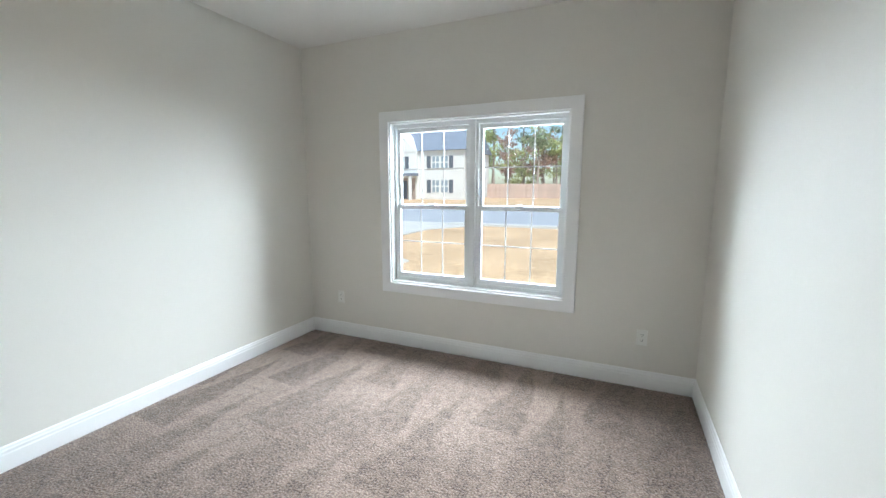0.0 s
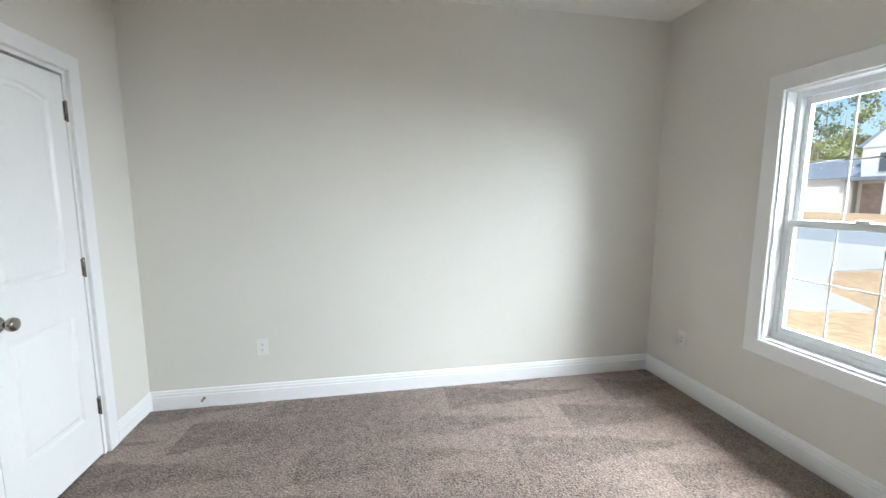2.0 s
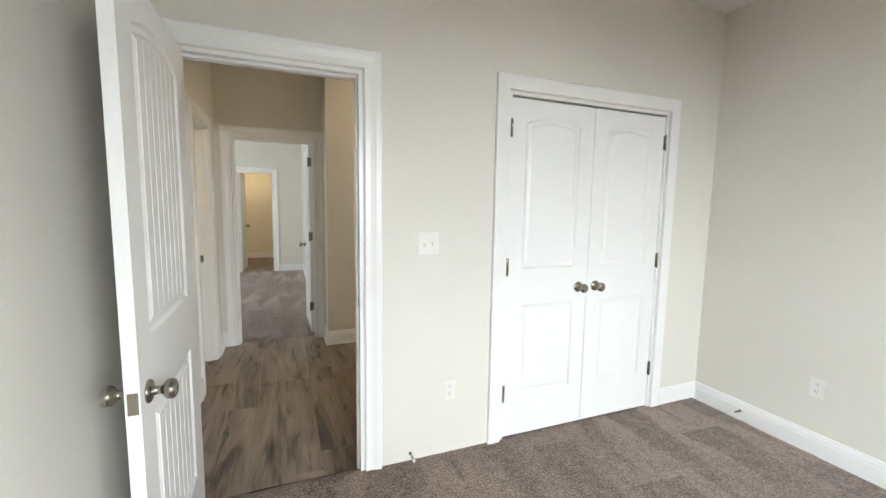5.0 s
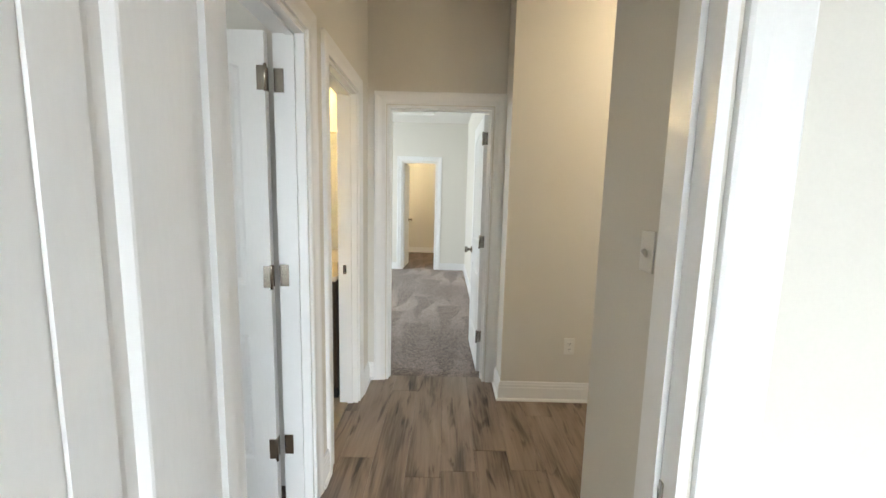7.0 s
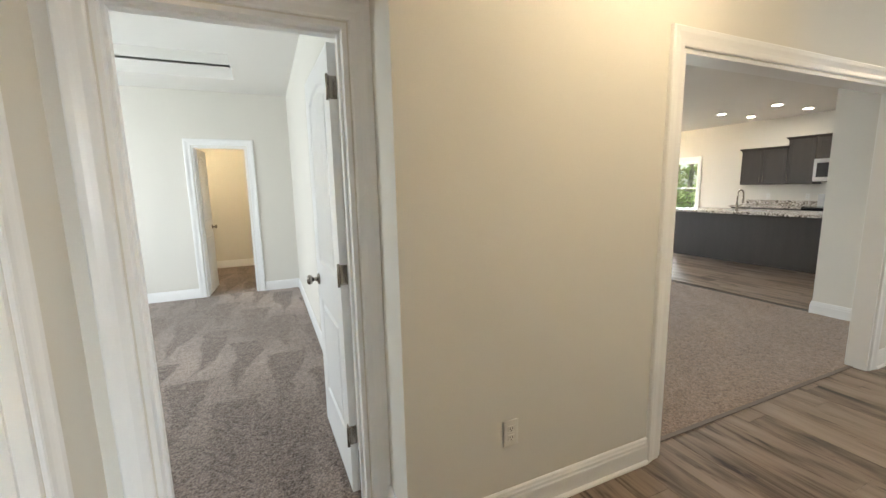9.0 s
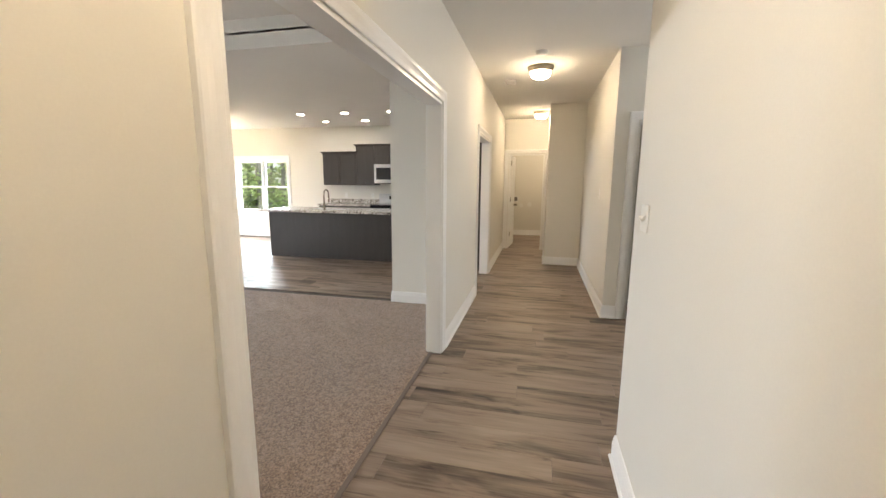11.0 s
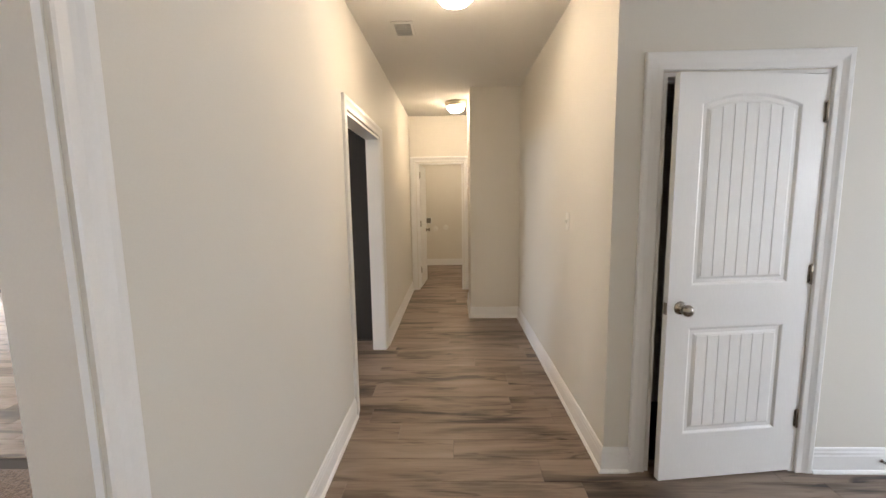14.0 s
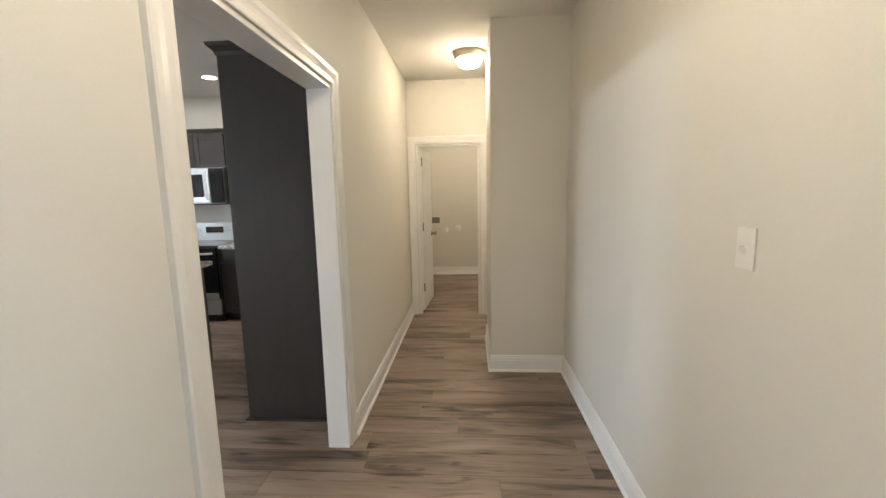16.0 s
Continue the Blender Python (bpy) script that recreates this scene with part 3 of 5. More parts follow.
# ---- windows ----
def twin_window(name, axis, c_in, c_out, sign, a0, a1, z0, z1, label, grids=False):
    """Two double-hung sashes side by side in an opening. c_in: inner wall face, sign: towards the room."""
    ob = tagged(new(name), label, "window", kind="structure")
    P = on_wall(axis, c_in, sign)

    def bar(nm, u0, u1, v0, v1, w0, w1, parent, mat=VINYL, bev=0.003, lab=""):
        p, q = P(u0, v0, w0), P(u1, v1, w1)
        return part(nm, box(*p, *q, bev), mat, parent, lab)
    depth = -(abs(c_out - c_in))
    # lining boards of the reveal
    for u0, u1, v0, v1 in ((a0, a0 + 0.012, z0, z1), (a1 - 0.012, a1, z0, z1), (a0 + 0.012, a1 - 0.012, z1 - 0.012, z1), (a0 + 0.012, a1 - 0.012, z0, z0 + 0.014)):
        bar("reveal_board", u0, u1, v0, v1, -0.075, 0.001, ob, TRIM, 0.0)
    mid = (a0 + a1) / 2
    bar("mullion", mid - 0.022, mid + 0.022, z0 + 0.015, z1 - 0.013, -0.115, -0.045, ob)
    for s0, s1 in ((a0 + 0.013, mid - 0.023), (mid + 0.023, a1 - 0.013)):
        fr = part("window_frame", bmesh.new(), VINYL, ob)
        bm = bmesh.new()
        for u0, u1, v0, v1 in ((s0, s0 + 0.022, z0 + 0.015, z1 - 0.013), (s1 - 0.022, s1, z0 + 0.015, z1 - 0.013), (s0 + 0.022, s1 - 0.022, z1 - 0.045, z1 - 0.013), (s0 + 0.022, s1 - 0.022, z0 + 0.015, z0 + 0.047)):
            p, q = P(u0, v0, -0.125), P(u1, v1, -0.06)
            add_box(bm, *[min(x, y) for x, y in zip(p, q)], *[max(x, y) for x, y in zip(p, q)])
        bm.to_mesh(fr.data)
        bm.free()
        zm = z0 + (z1 - z0) * 0.485
        for nm, v0, v1, w0 in (("lower_sash", z0 + 0.048, zm + 0.022, -0.090), ("upper_sash", zm - 0.018, z1 - 0.046, -0.118)):
            w1 = w0 + 0.026
            e0, e1 = s0 + 0.023, s1 - 0.023
            sash = part(nm, bmesh.new(), VINYL, ob)
            bm = bmesh.new()
            for u0, u1, h0, h1 in ((e0, e0 + 0.028, v0, v1), (e1 - 0.028, e1, v0, v1), (e0 + 0.028, e1 - 0.028, v1 - 0.036, v1), (e0 + 0.028, e1 - 0.028, v0, v0 + 0.040)):
                p, q = P(u0, h0, w0), P(u1, h1, w1)
                add_box(bm, *[min(x, y) for x, y in zip(p, q)], *[max(x, y) for x, y in zip(p, q)])
            bm.to_mesh(sash.data)
            bm.free()
            g = bar("pane", e0 + 0.027, e1 - 0.027, v0 + 0.039, v1 - 0.035, w0 + 0.010, w0 + 0.014, sash, GLASS, 0.0)
            g.visible_shadow = False
            iu0, iu1, iv0, iv1 = e0 + 0.028, e1 - 0.028, v0 + 0.040, v1 - 0.036
            for k in (1, 2) if grids else ():
                u = iu0 + (iu1 - iu0) * k / 3
                bar("glazing_bar", u - 0.0042, u + 0.0042, iv0, iv1, w0 + 0.015, w0 + 0.022, sash, VINYL, 0.002)
            v = (iv0 + iv1) / 2
            if grids:
                bar("glazing_bar", iu0, iu1, v - 0.0042, v + 0.0042, w0 + 0.0155, w0 + 0.0215, sash, VINYL, 0.002)
            if nm == "lower_sash":
                um = (e0 + e1) / 2
                bar("sash_lock", um - 0.03, um + 0.03, v1, v1 + 0.014, w0 + 0.004, w0 + 0.024, sash, VINYL, 0.003)
    # picture-frame casing
    path = [(a0, z0), (a0, z1), (a1, z1), (a1, z0)]
    part("window_casing", sweep(path, FLATCASING, P, closed=True), TRIM, ob, "flat white window casing")
    return ob


# ---- the house ----
DT = 2.04
win_bed = (-0.987, 0.537, 0.598, 2.012)
win_west = (-8.33, -6.82, 0.62, 1.98)
win_south = (-8.62, -7.10, 0.60, 1.98)
# opening of a window added only to let more light in
win_great_added = (-3.2, -1.0, 0.45, 2.1)
win_master = (-5.4, -3.2, 0.7, 2.0)
wall("wall_bedroom_north", "y", 4.49, 4.63, -2.055, 1.58, [win_bed])
wall("wall_bedroom_west", "x", -2.055, -1.93, -0.01, 4.49)
wall("wall_bedroom_south", "y", 0.65, 0.767, -1.93, 1.455, [(-1.46, -0.26, -0.1, DT), (0.545, 1.315, -0.1, DT)])
wall("wall_bedroom_east", "x", 1.455, 1.58, 0.65, 4.49)
wall("wall_closet_back", "y", -0.124, -0.01, -2.055, 0.365)
wall("wall_vestibule_west", "x", 0.25, 0.365, -0.01, 0.65)
wall("wall_vestibule_east", "x", 1.50, 1.62, -1.59, 0.65, [(-1.245, -0.615, -0.1, DT), (-0.32, 0.35, -0.1, DT)])
wall("wall_master_north", "y", -1.71, -1.59, 0.43, 1.62, [(0.605, 1.362, -0.1, DT)])
wall("wall_master_return", "x", 0.40, 0.52, -1.59, -1.445)
wall("wall_hall_south", "y", -1.445, -1.325, -8.816, 0.52, [(-3.125, -0.865, -0.1, 2.035), (-6.215, -5.065, -0.1, 2.035)])
wall("wall_great_room_east", "x", 0.43, 0.55, -9.2, -1.71)
wall("wall_great_room_south", "y", -9.32, -9.2, -9.27, 0.55, [win_south, win_great_added])
wall("wall_great_room_west", "x", -9.27, -9.15, -9.2, -1.445, [win_west])
wall("wall_wing", "x", -4.53, -4.415, -2.24, -1.445)
wall("wall_hall_north", "y", 0.145, 0.26, -7.25, -4.443)
wall("wall_foyer_west", "x", -4.56, -4.443, 0.26, 4.49, [(0.365, 1.14, -0.1, DT), (1.735, 2.50, -0.1, DT)])
wall("wall_foyer_north", "y", 4.49, 4.63, -4.56, -2.055, [(-3.85, -2.65, 0.25, 2.15)])
wall("wall_coat_closet_back", "x", -5.3, -5.2, 0.26, 1.6)
wall("wall_coat_closet_side", "y", 1.45, 1.55, -5.2, -4.56)
wall("wall_second_closet_back", "x", -5.3, -5.2, 1.6, 2.8)
wall("wall_second_closet_side", "y", 2.7, 2.8, -5.2, -4.56)
wall("wall_jog", "x", -8.05, -7.25, -0.44, 0.145)
wall("wall_niche_north", "y", 0.145, 0.26, -8.816, -7.25)
wall("wall_laundry_front", "x", -8.93, -8.816, -1.445, 0.26, [(-1.225, -0.484, -0.1, 2.03)])
wall("wall_laundry_back", "x", -11.39, -11.27, -1.60, 0.40)
wall("wall_laundry_south", "y", -1.60, -1.48, -11.27, -9.27)
wall("wall_laundry_north", "y", 0.28, 0.40, -11.27, -8.93)
wall("wall_master_south", "y", -6.36, -6.24, 0.55, 4.6, [(1.11, 1.757, -0.1, DT)])
wall("wall_master_east", "x", 4.6, 4.72, -6.36, -1.71, [win_master])
wall("wall_master_far_north", "y", -2.05, -1.765, 1.62, 4.6)
wall("wall_bath_east", "x", 3.9, 4.0, -1.765, 2.5)
wall("wall_bath_north", "y", -0.55, -0.43, 1.62, 3.9, [(2.58, 3.28, -0.1, DT)])
wall("wall_side_room_north", "y", 2.5, 2.62, 1.58, 4.0, [(2.2, 3.4, 0.7, 2.0)])
wall("wall_side_room_west", "x", 1.581, 1.62, 0.65, 2.5)
wall("wall_bath_west", "x", 1.50, 1.62, -1.93, -1.71)
wall("wall_dressing_west", "x", 0.43, 0.55, -9.32, -9.2)
wall("wall_dressing_south", "y", -8.72, -8.6, 0.55, 3.0)
wall("wall_dressing_east", "x", 2.9, 3.0, -8.6, -6.36)

# ceilings; the great room and the master bedroom have raised trays
bm = bmesh.new()
for q in ((-11.4, -1.445, -9.27, 0.40), (-9.27, -1.445, 1.62, 4.63), (-9.27, -9.32, -3.72, -1.445), (-0.75, -9.32, 0.55, -1.445),
          (-3.72, -2.45, -0.75, -1.445), (-3.72, -9.32, -0.75, -6.9), (1.62, -1.93, 4.0, 2.62), (0.43, -8.72, 3.0, -6.24), (0.55, -1.71, 1.62, -1.445),
          (-11.4, -1.60, -9.27, -1.445), (0.55, -6.24, 1.15, -1.71), (4.0, -6.24, 4.72, -1.71), (1.15, -6.24, 4.0, -5.55), (1.15, -2.4, 4.0, -1.71)):
    add_box(bm, q[0], q[1], 2.74, q[2], q[3], 2.9)
for q in ((-3.72, -6.9, -0.75, -2.45), (1.15, -5.55, 4.0, -2.4)):
    add_box(bm, q[0] - 0.05, q[1] - 0.05, 3.02, q[2] + 0.05, q[3] + 0.05, 3.12)
    for a in ((q[0] - 0.05, q[1], q[0], q[3]), (q[2], q[1], q[2] + 0.05, q[3]), (q[0], q[1] - 0.05, q[2], q[1]), (q[0], q[3], q[2], q[3] + 0.05)):
        add_box(bm, a[0], a[1], 2.88, a[2], a[3], 3.02)
setting("ceiling", bm, CEIL, "flat matt off-white painted ceiling with raised trays", "ceiling")

# doorway linings and casings
door_casing("casing_closet", "y", 0.767, 1, -1.46, -0.26, DT, NARROWCASING)
jamb("jamb_closet", "y", 0.65, 0.767, -1.46, -0.26, DT)
door_casing("casing_bedroom_inside", "y", 0.767, 1, 0.545, 1.315, DT)
door_casing("casing_bedroom_outside", "y", 0.65, -1, 0.545, 1.315, DT)
jamb("jamb_bedroom", "y", 0.65, 0.767, 0.545, 1.315, DT, 0.695)
door_casing("casing_bath", "x", 1.50, -1, -1.245, -0.615, DT)
door_casing("casing_side_room", "x", 1.50, -1, -0.32, 0.35, DT)
jamb("jamb_side_room", "x", 1.50, 1.62, -0.32, 0.35, DT, 1.535)
jamb("jamb_bath", "x", 1.50, 1.62, -1.245, -0.615, DT, 1.535)
door_casing("casing_master", "y", -1.59, 1, 0.605, 1.362, DT)
door_casing("casing_master_inside", "y", -1.71, -1, 0.605, 1.362, DT)
jamb("jamb_master", "y", -1.71, -1.59, 0.605, 1.362, DT, -1.665)
door_casing("casing_great_room", "y", -1.325, 1, -3.125, -0.865, 2.035)
door_casing("casing_great_room_inside", "y", -1.445, -1, -3.125, -0.865, 2.035)
jamb("jamb_great_room", "y", -1.445, -1.325, -3.125, -0.865, 2.035)
door_casing("casing_kitchen", "y", -1.325, 1, -6.215, -5.065, 2.035)
jamb("jamb_kitchen", "y", -1.445, -1.325, -6.215, -5.065, 2.035)
door_casing("casing_coat_closet", "x", -4.443, 1, 0.365, 1.14, DT)
jamb("jamb_coat_closet", "x", -4.56, -4.443, 0.365, 1.14, DT, -4.525)
door_casing("casing_second_closet", "x", -4.443, 1, 1.735, 2.50, DT)
jamb("jamb_second_closet", "x", -4.56, -4.443, 1.735, 2.50, DT, -4.525)
door_casing("casing_laundry", "x", -8.816, 1, -1.225, -0.484, 2.03)
jamb("jamb_laundry", "x", -8.93, -8.816, -1.225, -0.484, 2.03, -8.87)
door_casing("casing_dressing", "y", -6.24, 1, 1.11, 1.757, DT)
jamb("jamb_dressing", "y", -6.36, -6.24, 1.11, 1.757, DT, -6.30)

# baseboards
R = 0.006 + 0.085
baseboard([(-1.46 - R, 0.767), (-1.93, 0.767), (-1.93, 4.49), (1.455, 4.49), (1.455, 0.767), (1.315 + R, 0.767)][::-1])
baseboard([(0.545 - R, 0.767), (-0.26 + R, 0.767)])
baseboard([(0.545 - R, 0.65), (0.365, 0.65), (0.365, -0.124), (-2.055, -0.124), (-2.055, 4.49)], True)
baseboard([(1.50, -0.615 + R), (1.50, -0.32 - R)], True)
baseboard([(1.50, 0.35 + R), (1.50, 0.65), (1.315 + R, 0.65)], True)
baseboard([(1.362 + R, -1.59), (1.50, -1.59), (1.50, -1.245 - R)], True)
baseboard([(-0.865 + R, -1.325), (0.52, -1.325), (0.52, -1.59)][::1], True)
baseboard([(-5.065 + R, -1.325), (-3.125 - R, -1.325)], True)
baseboard([(-8.816, -1.225 - R), (-8.816, -1.325), (-6.215 - R, -1.325)], True)
baseboard([(-4.443, 0.365 - R), (-4.443, 0.145), (-7.25, 0.145), (-7.25, -0.44), (-8.05, -0.44), (-8.05, 0.145), (-8.816, 0.145), (-8.816, -0.484 + R)], True)
baseboard([(-4.443, 1.735 - R), (-4.443, 1.14 + R)], True)
baseboard([(-4.443, 4.49), (-4.443, 2.50 + R)], True)
baseboard([(-9.27, -1.48), (-11.27, -1.48), (-11.27, 0.28), (-8.93, 0.28)][::-1], True)
baseboard([(-3.125 - R, -1.445), (-4.415, -1.445), (-4.415, -2.24), (-4.53, -2.24), (-4.53, -1.445), (-5.065 + 0.0, -1.445)], False)
baseboard([(-9.15, -5.55), (-9.15, -9.2), (0.43, -9.2), (0.43, -1.445), (-0.865 + R, -1.445)])
baseboard([(0.605 - R - 0.0, -1.71), (0.55, -1.71), (0.55, -6.24), (1.11 - R, -6.24)])
baseboard([(1.757 + R, -6.24), (4.6, -6.24), (4.6, -2.05), (1.62, -2.05)])
baseboard([(0.55, -6.36), (0.55, -8.6), (2.9, -8.6), (2.9, -6.36)])

# windows
twin_window("window_1", "y", 4.49, 4.63, -1, *win_bed, "white twin double-hung window with grids, closed", True)
twin_window("window_2", "x", -9.15, -9.27, 1, *win_west, "white twin double-hung window over the grass")
twin_window("window_3", "y", -9.2, -9.32, 1, *win_south, "white twin double-hung window beside the dining space")
# unseen window, added so the great room gets more light
twin_window("window_7", "y", -9.2, -9.32, 1, *win_great_added, "wide white twin window lighting the great room")
twin_window("window_4", "x", 4.6, 4.72, -1, *win_master, "white twin double-hung window of the bright bedroom")
# added in place of the unseen front-door glass, to light the entrance
twin_window("window_5", "y", 4.49, 4.63, -1, -3.85, -2.65, 0.25, 2.15, "tall white twin window out of view, standing in for front-door glass")
twin_window("window_6", "y", 2.5, 2.62, -1, 2.2, 3.4, 0.7, 2.0, "white twin window of the side room")

# ---- doors ----
for s in (0, 1):
    x = -1.46 + 0.021 if s == 0 else -0.26 - 0.021
    d = door("white two-panel arch-top closet door, shut", 0.577, 1.980, pose(x, 0.745, 0, 0, 0, 0) if s == 0 else pose(x, 0.745, 0, 0, 0, 180), hinge_side=1 if s == 0 else -1, knob_sides=(1,) if s == 0 else (-1,), dummy=True, foot=0.030, group="closet doors", boards=False)
door("white two-panel arch-top bedroom door, standing wide open", 0.735, 2.005, pose(1.290, 0.790, 0, 0, 0, 90.5), hinge_side=-1, knob_z=0.885)
door("white arch-top door, open against the bathroom wall", 0.60, 2.005, pose(1.645, -0.640, 0, 0, 0, 1.5), hinge_side=-1)
door("white arch-top door standing open into the bright bedroom", 0.72, 2.005, pose(0.640, -1.745, 0, 0, 0, -88.5), hinge_side=1, jamb_leaf=(-0.078, -0.040, -0.0135))
door("white two-panel arch-top coat closet door, slightly ajar", 0.738, 2.005, pose(-4.455, 1.122, 0, 0, 0, -83), hinge_side=1)
door("white two-panel arch-top closet door, shut", 0.727, 2.005, pose(-4.470, 2.480, 0, 0, 0, -90), hinge_side=1, knob_sides=(1,), boards=False)
door("white panelled laundry door, open inwards", 0.70, 2.0, pose(-8.955, -1.200, 0, 0, 0, 176), hinge_side=-1)
door("white door, open into the dressing room", 0.60, 2.005, pose(1.735, -6.39, 0, 0, 0, -93), hinge_side=1)

door("white two-panel arch-top door, open into the side room", 0.63, 2.005, pose(1.640, -0.282, 0, 0, 0, 1.5), hinge_side=1, jamb_leaf=(-0.060, -0.022, -0.0165))

door("white panelled linen door in the bathroom, shut", 0.66, 2.005, pose(3.26, -0.53, 0, 0, 0, 180), knob_sides=(1,), boards=False)
door_casing("casing_linen", "y", -0.55, -1, 2.58, 3.28, DT)
jamb("jamb_linen", "y", -0.55, -0.43, 2.58, 3.28, DT, -0.51)

# strike plates
for m, s in ((pose(0.5645, 0.722, 0.92, 0, 0, 90), 0), (pose(1.575, -1.2255, 0.92, 0, 0, 0), 1)):
    ob = thing("strike_plate", "small nickel strike plate on a white jamb", "strike plate", m)
    part("plate", box(-0.016, -0.001, -0.03, 0.016, 0.001, 0.03), NICKEL, ob)
    # solid dark block, painted as the shade in the latch hole
    part("slot", box(-0.007, -0.0016, -0.014, 0.007, 0.0016, 0.014), HOLESHADE, ob)

# ---- plates, stops ----
outlet(facing("y", 4.49, -1, -1.569, 0.39))
outlet(facing("y", 4.49, -1, 1.10, 0.385))
outlet(facing("x", -1.93, 1, 1.487, 0.40))
outlet(facing("y", 0.767, 1, 0.07, 0.39))
outlet(facing("y", 0.767, 1, 0.205, 1.21), 2)
outlet(facing("x", 0.365, 1, 0.235, 1.27), 1)
outlet(facing("y", -1.325, 1, 0.055, 0.40))
outlet(facing("y", -0.124, -1, -1.86, 1.285), 2)
outlet(facing("y", 0.145, -1, -5.205, 1.30), 1)
outlet(facing("x", -9.15, 1, -5.2, 1.10))
outlet(facing("x", -9.15, 1, -4.5, 1.10))
door_stop(pose(-1.914, 1.10, 0.07, 0, 0, 90))
door_stop(pose(0.30, 0.784, 0.07, 0, 0, 180))
door_stop(pose(-4.426, 1.58, 0.07, 0, 0, 90))

ob = thing("thermostat", "small white wall thermostat with a grey screen", "thermostat", facing("y", -0.124, -1, -0.312, 1.465))
part("body", box(-0.065, -0.024, -0.05, 0.065, 0, 0.05, 0.006, 2), PLASTIC, ob)
part("screen", box(-0.042, -0.0265, -0.018, 0.042, -0.0235, 0.032), material("grey_screen", (0.10, 0.11, 0.10), 0.2, bump=0), ob, "dark grey screen")

# ---- ceiling fixtures ----
def dome_light(x, y, glass=WARMGLASS):
    ob = thing("ceiling_light", "lit frosted glass dome light with a nickel pan", "ceiling light", pose(x, y, 2.74), "hall ceiling lights")
    ob.scale = (0.88, 0.88, 0.9)
    part("pan", lathe([(0, 0), (0.160, 0), (0.170, -0.006), (0.170, -0.016), (0.162, -0.022), (0.160, -0.040), (0.148, -0.056), (0.142, -0.066), (0.132, -0.067), (0, -0.064)], 40), BRUSHED, ob, smooth=True)
    part("glass_dome", lathe([(0.131, -0.067), (0.130, -0.082), (0.120, -0.106), (0.096, -0.130), (0.055, -0.146), (0, -0.151)], 40), glass, ob, "glowing warm frosted glass", smooth=True)
    part("finial", lathe([(0, -0.151), (0.009, -0.152), (0.010, -0.157), (0.005, -0.163), (0, -0.164)], 14), NICKEL, ob, smooth=True)


dome_light(-4.98, -0.615)
dome_light(-7.97, -0.595)
dome_light(-0.55, -0.72)
dome_light(1.9, -7.6, ROOMGLASS)
# unseen dome, added only to brighten the laundry
dome_light(-10.2, -0.55)

ob = thing("smoke_alarm", "round white smoke alarm on the ceiling", "smoke alarm", pose(-4.42, -0.605, 2.74))
part("base", lathe([(0, 0), (0.062, 0), (0.062, -0.010), (0, -0.010)], 28), PLASTIC, ob, smooth=False)
part("cover", lathe([(0.058, -0.010), (0.056, -0.026), (0.045, -0.036), (0, -0.038)], 28), PLASTIC, ob, smooth=True)


def ceiling_vent(x, y, w, d):
    ob = thing("ceiling_vent", "white metal ceiling vent with louvres", "vent", pose(x, y, 2.74))
    # dark sheet under the ceiling, its colour standing for the duct's shade
    part("duct_shade", box(-w / 2, -d / 2, -0.002, w / 2, d / 2, 0), HOLESHADE, ob)
    bm = bmesh.new()
    for q in ((-w / 2, -d / 2, w / 2, -d / 2 + 0.02), (-w / 2, d / 2 - 0.02, w / 2, d / 2), (-w / 2, -d / 2, -w / 2 + 0.02, d / 2), (w / 2 - 0.02, -d / 2, w / 2, d / 2)):
        add_box(bm, q[0], q[1], -0.009, q[2], q[3], -0.0005)
    part("frame", bm, PLASTIC, ob)
    n = int((w - 0.04) / 0.02)
    for i in range(n):
        s = part("slat", box(-0.009, -d / 2 + 0.02, -0.001, 0.009, d / 2 - 0.02, 0.001), PLASTIC, ob)
        s.matrix_local = pose(-w / 2 + 0.03 + i * 0.02, 0, -0.006, 0, 35, 0)


ceiling_vent(-5.62, -1.0, 0.26, 0.16)


def can_light(x, y):
    ob = thing("recessed_light", "small lit recessed ceiling light with white trim ring", "ceiling light", pose(x, y, 2.74), "kitchen recessed lights")
    part("trim_ring", lathe([(0.068, -0.001), (0.088, -0.001), (0.090, -0.005), (0.072, -0.009), (0.068, -0.006)], 28), PLASTIC, ob, smooth=True)
    part("lens", lathe([(0.068, -0.004), (0.035, -0.0055), (0, -0.006)], 28), CANGLOW, ob, "glowing lens", smooth=True)


for x in (-7.40, -8.37):
    for y in (-5.25, -4.30, -3.35):
        can_light(x, y)

# dining lamp
ob = thing("chandelier", "bronze dining chandelier with lit glass shades", "chandelier", pose(-7.55, -8.1, 0))
part("stem", tube([(0, 0, 2.735), (0, 0, 2.25)], 0.010, 10), NICKEL, ob)
part("canopy", lathe([(0, 2.74), (0.065, 2.74), (0.05, 2.715), (0, 2.71)], 20), NICKEL, ob, smooth=True)
part("hub", lathe([(0, 2.18), (0.03, 2.19), (0.045, 2.22), (0.02, 2.26), (0, 2.27)], 18), NICKEL, ob, smooth=True)
for k in range(5):
    a = 2 * math.pi * k / 5
    c, s = math.cos(a), math.sin(a)
    arm = part("arm", tube([(0.03 * c, 0.03 * s, 2.22), (0.13 * c, 0.13 * s, 2.17), (0.23 * c, 0.23 * s, 2.19), (0.26 * c, 0.26 * s, 2.23)], 0.008, 8), NICKEL, ob)
    part("shade", lathe([(0.018, 2.23), (0.030, 2.225), (0.055, 2.27), (0.072, 2.33)], 18, Matrix.Translation((0.26 * c, 0.26 * s, 0))), WARMGLASS, arm, "lit glass shade", smooth=True)

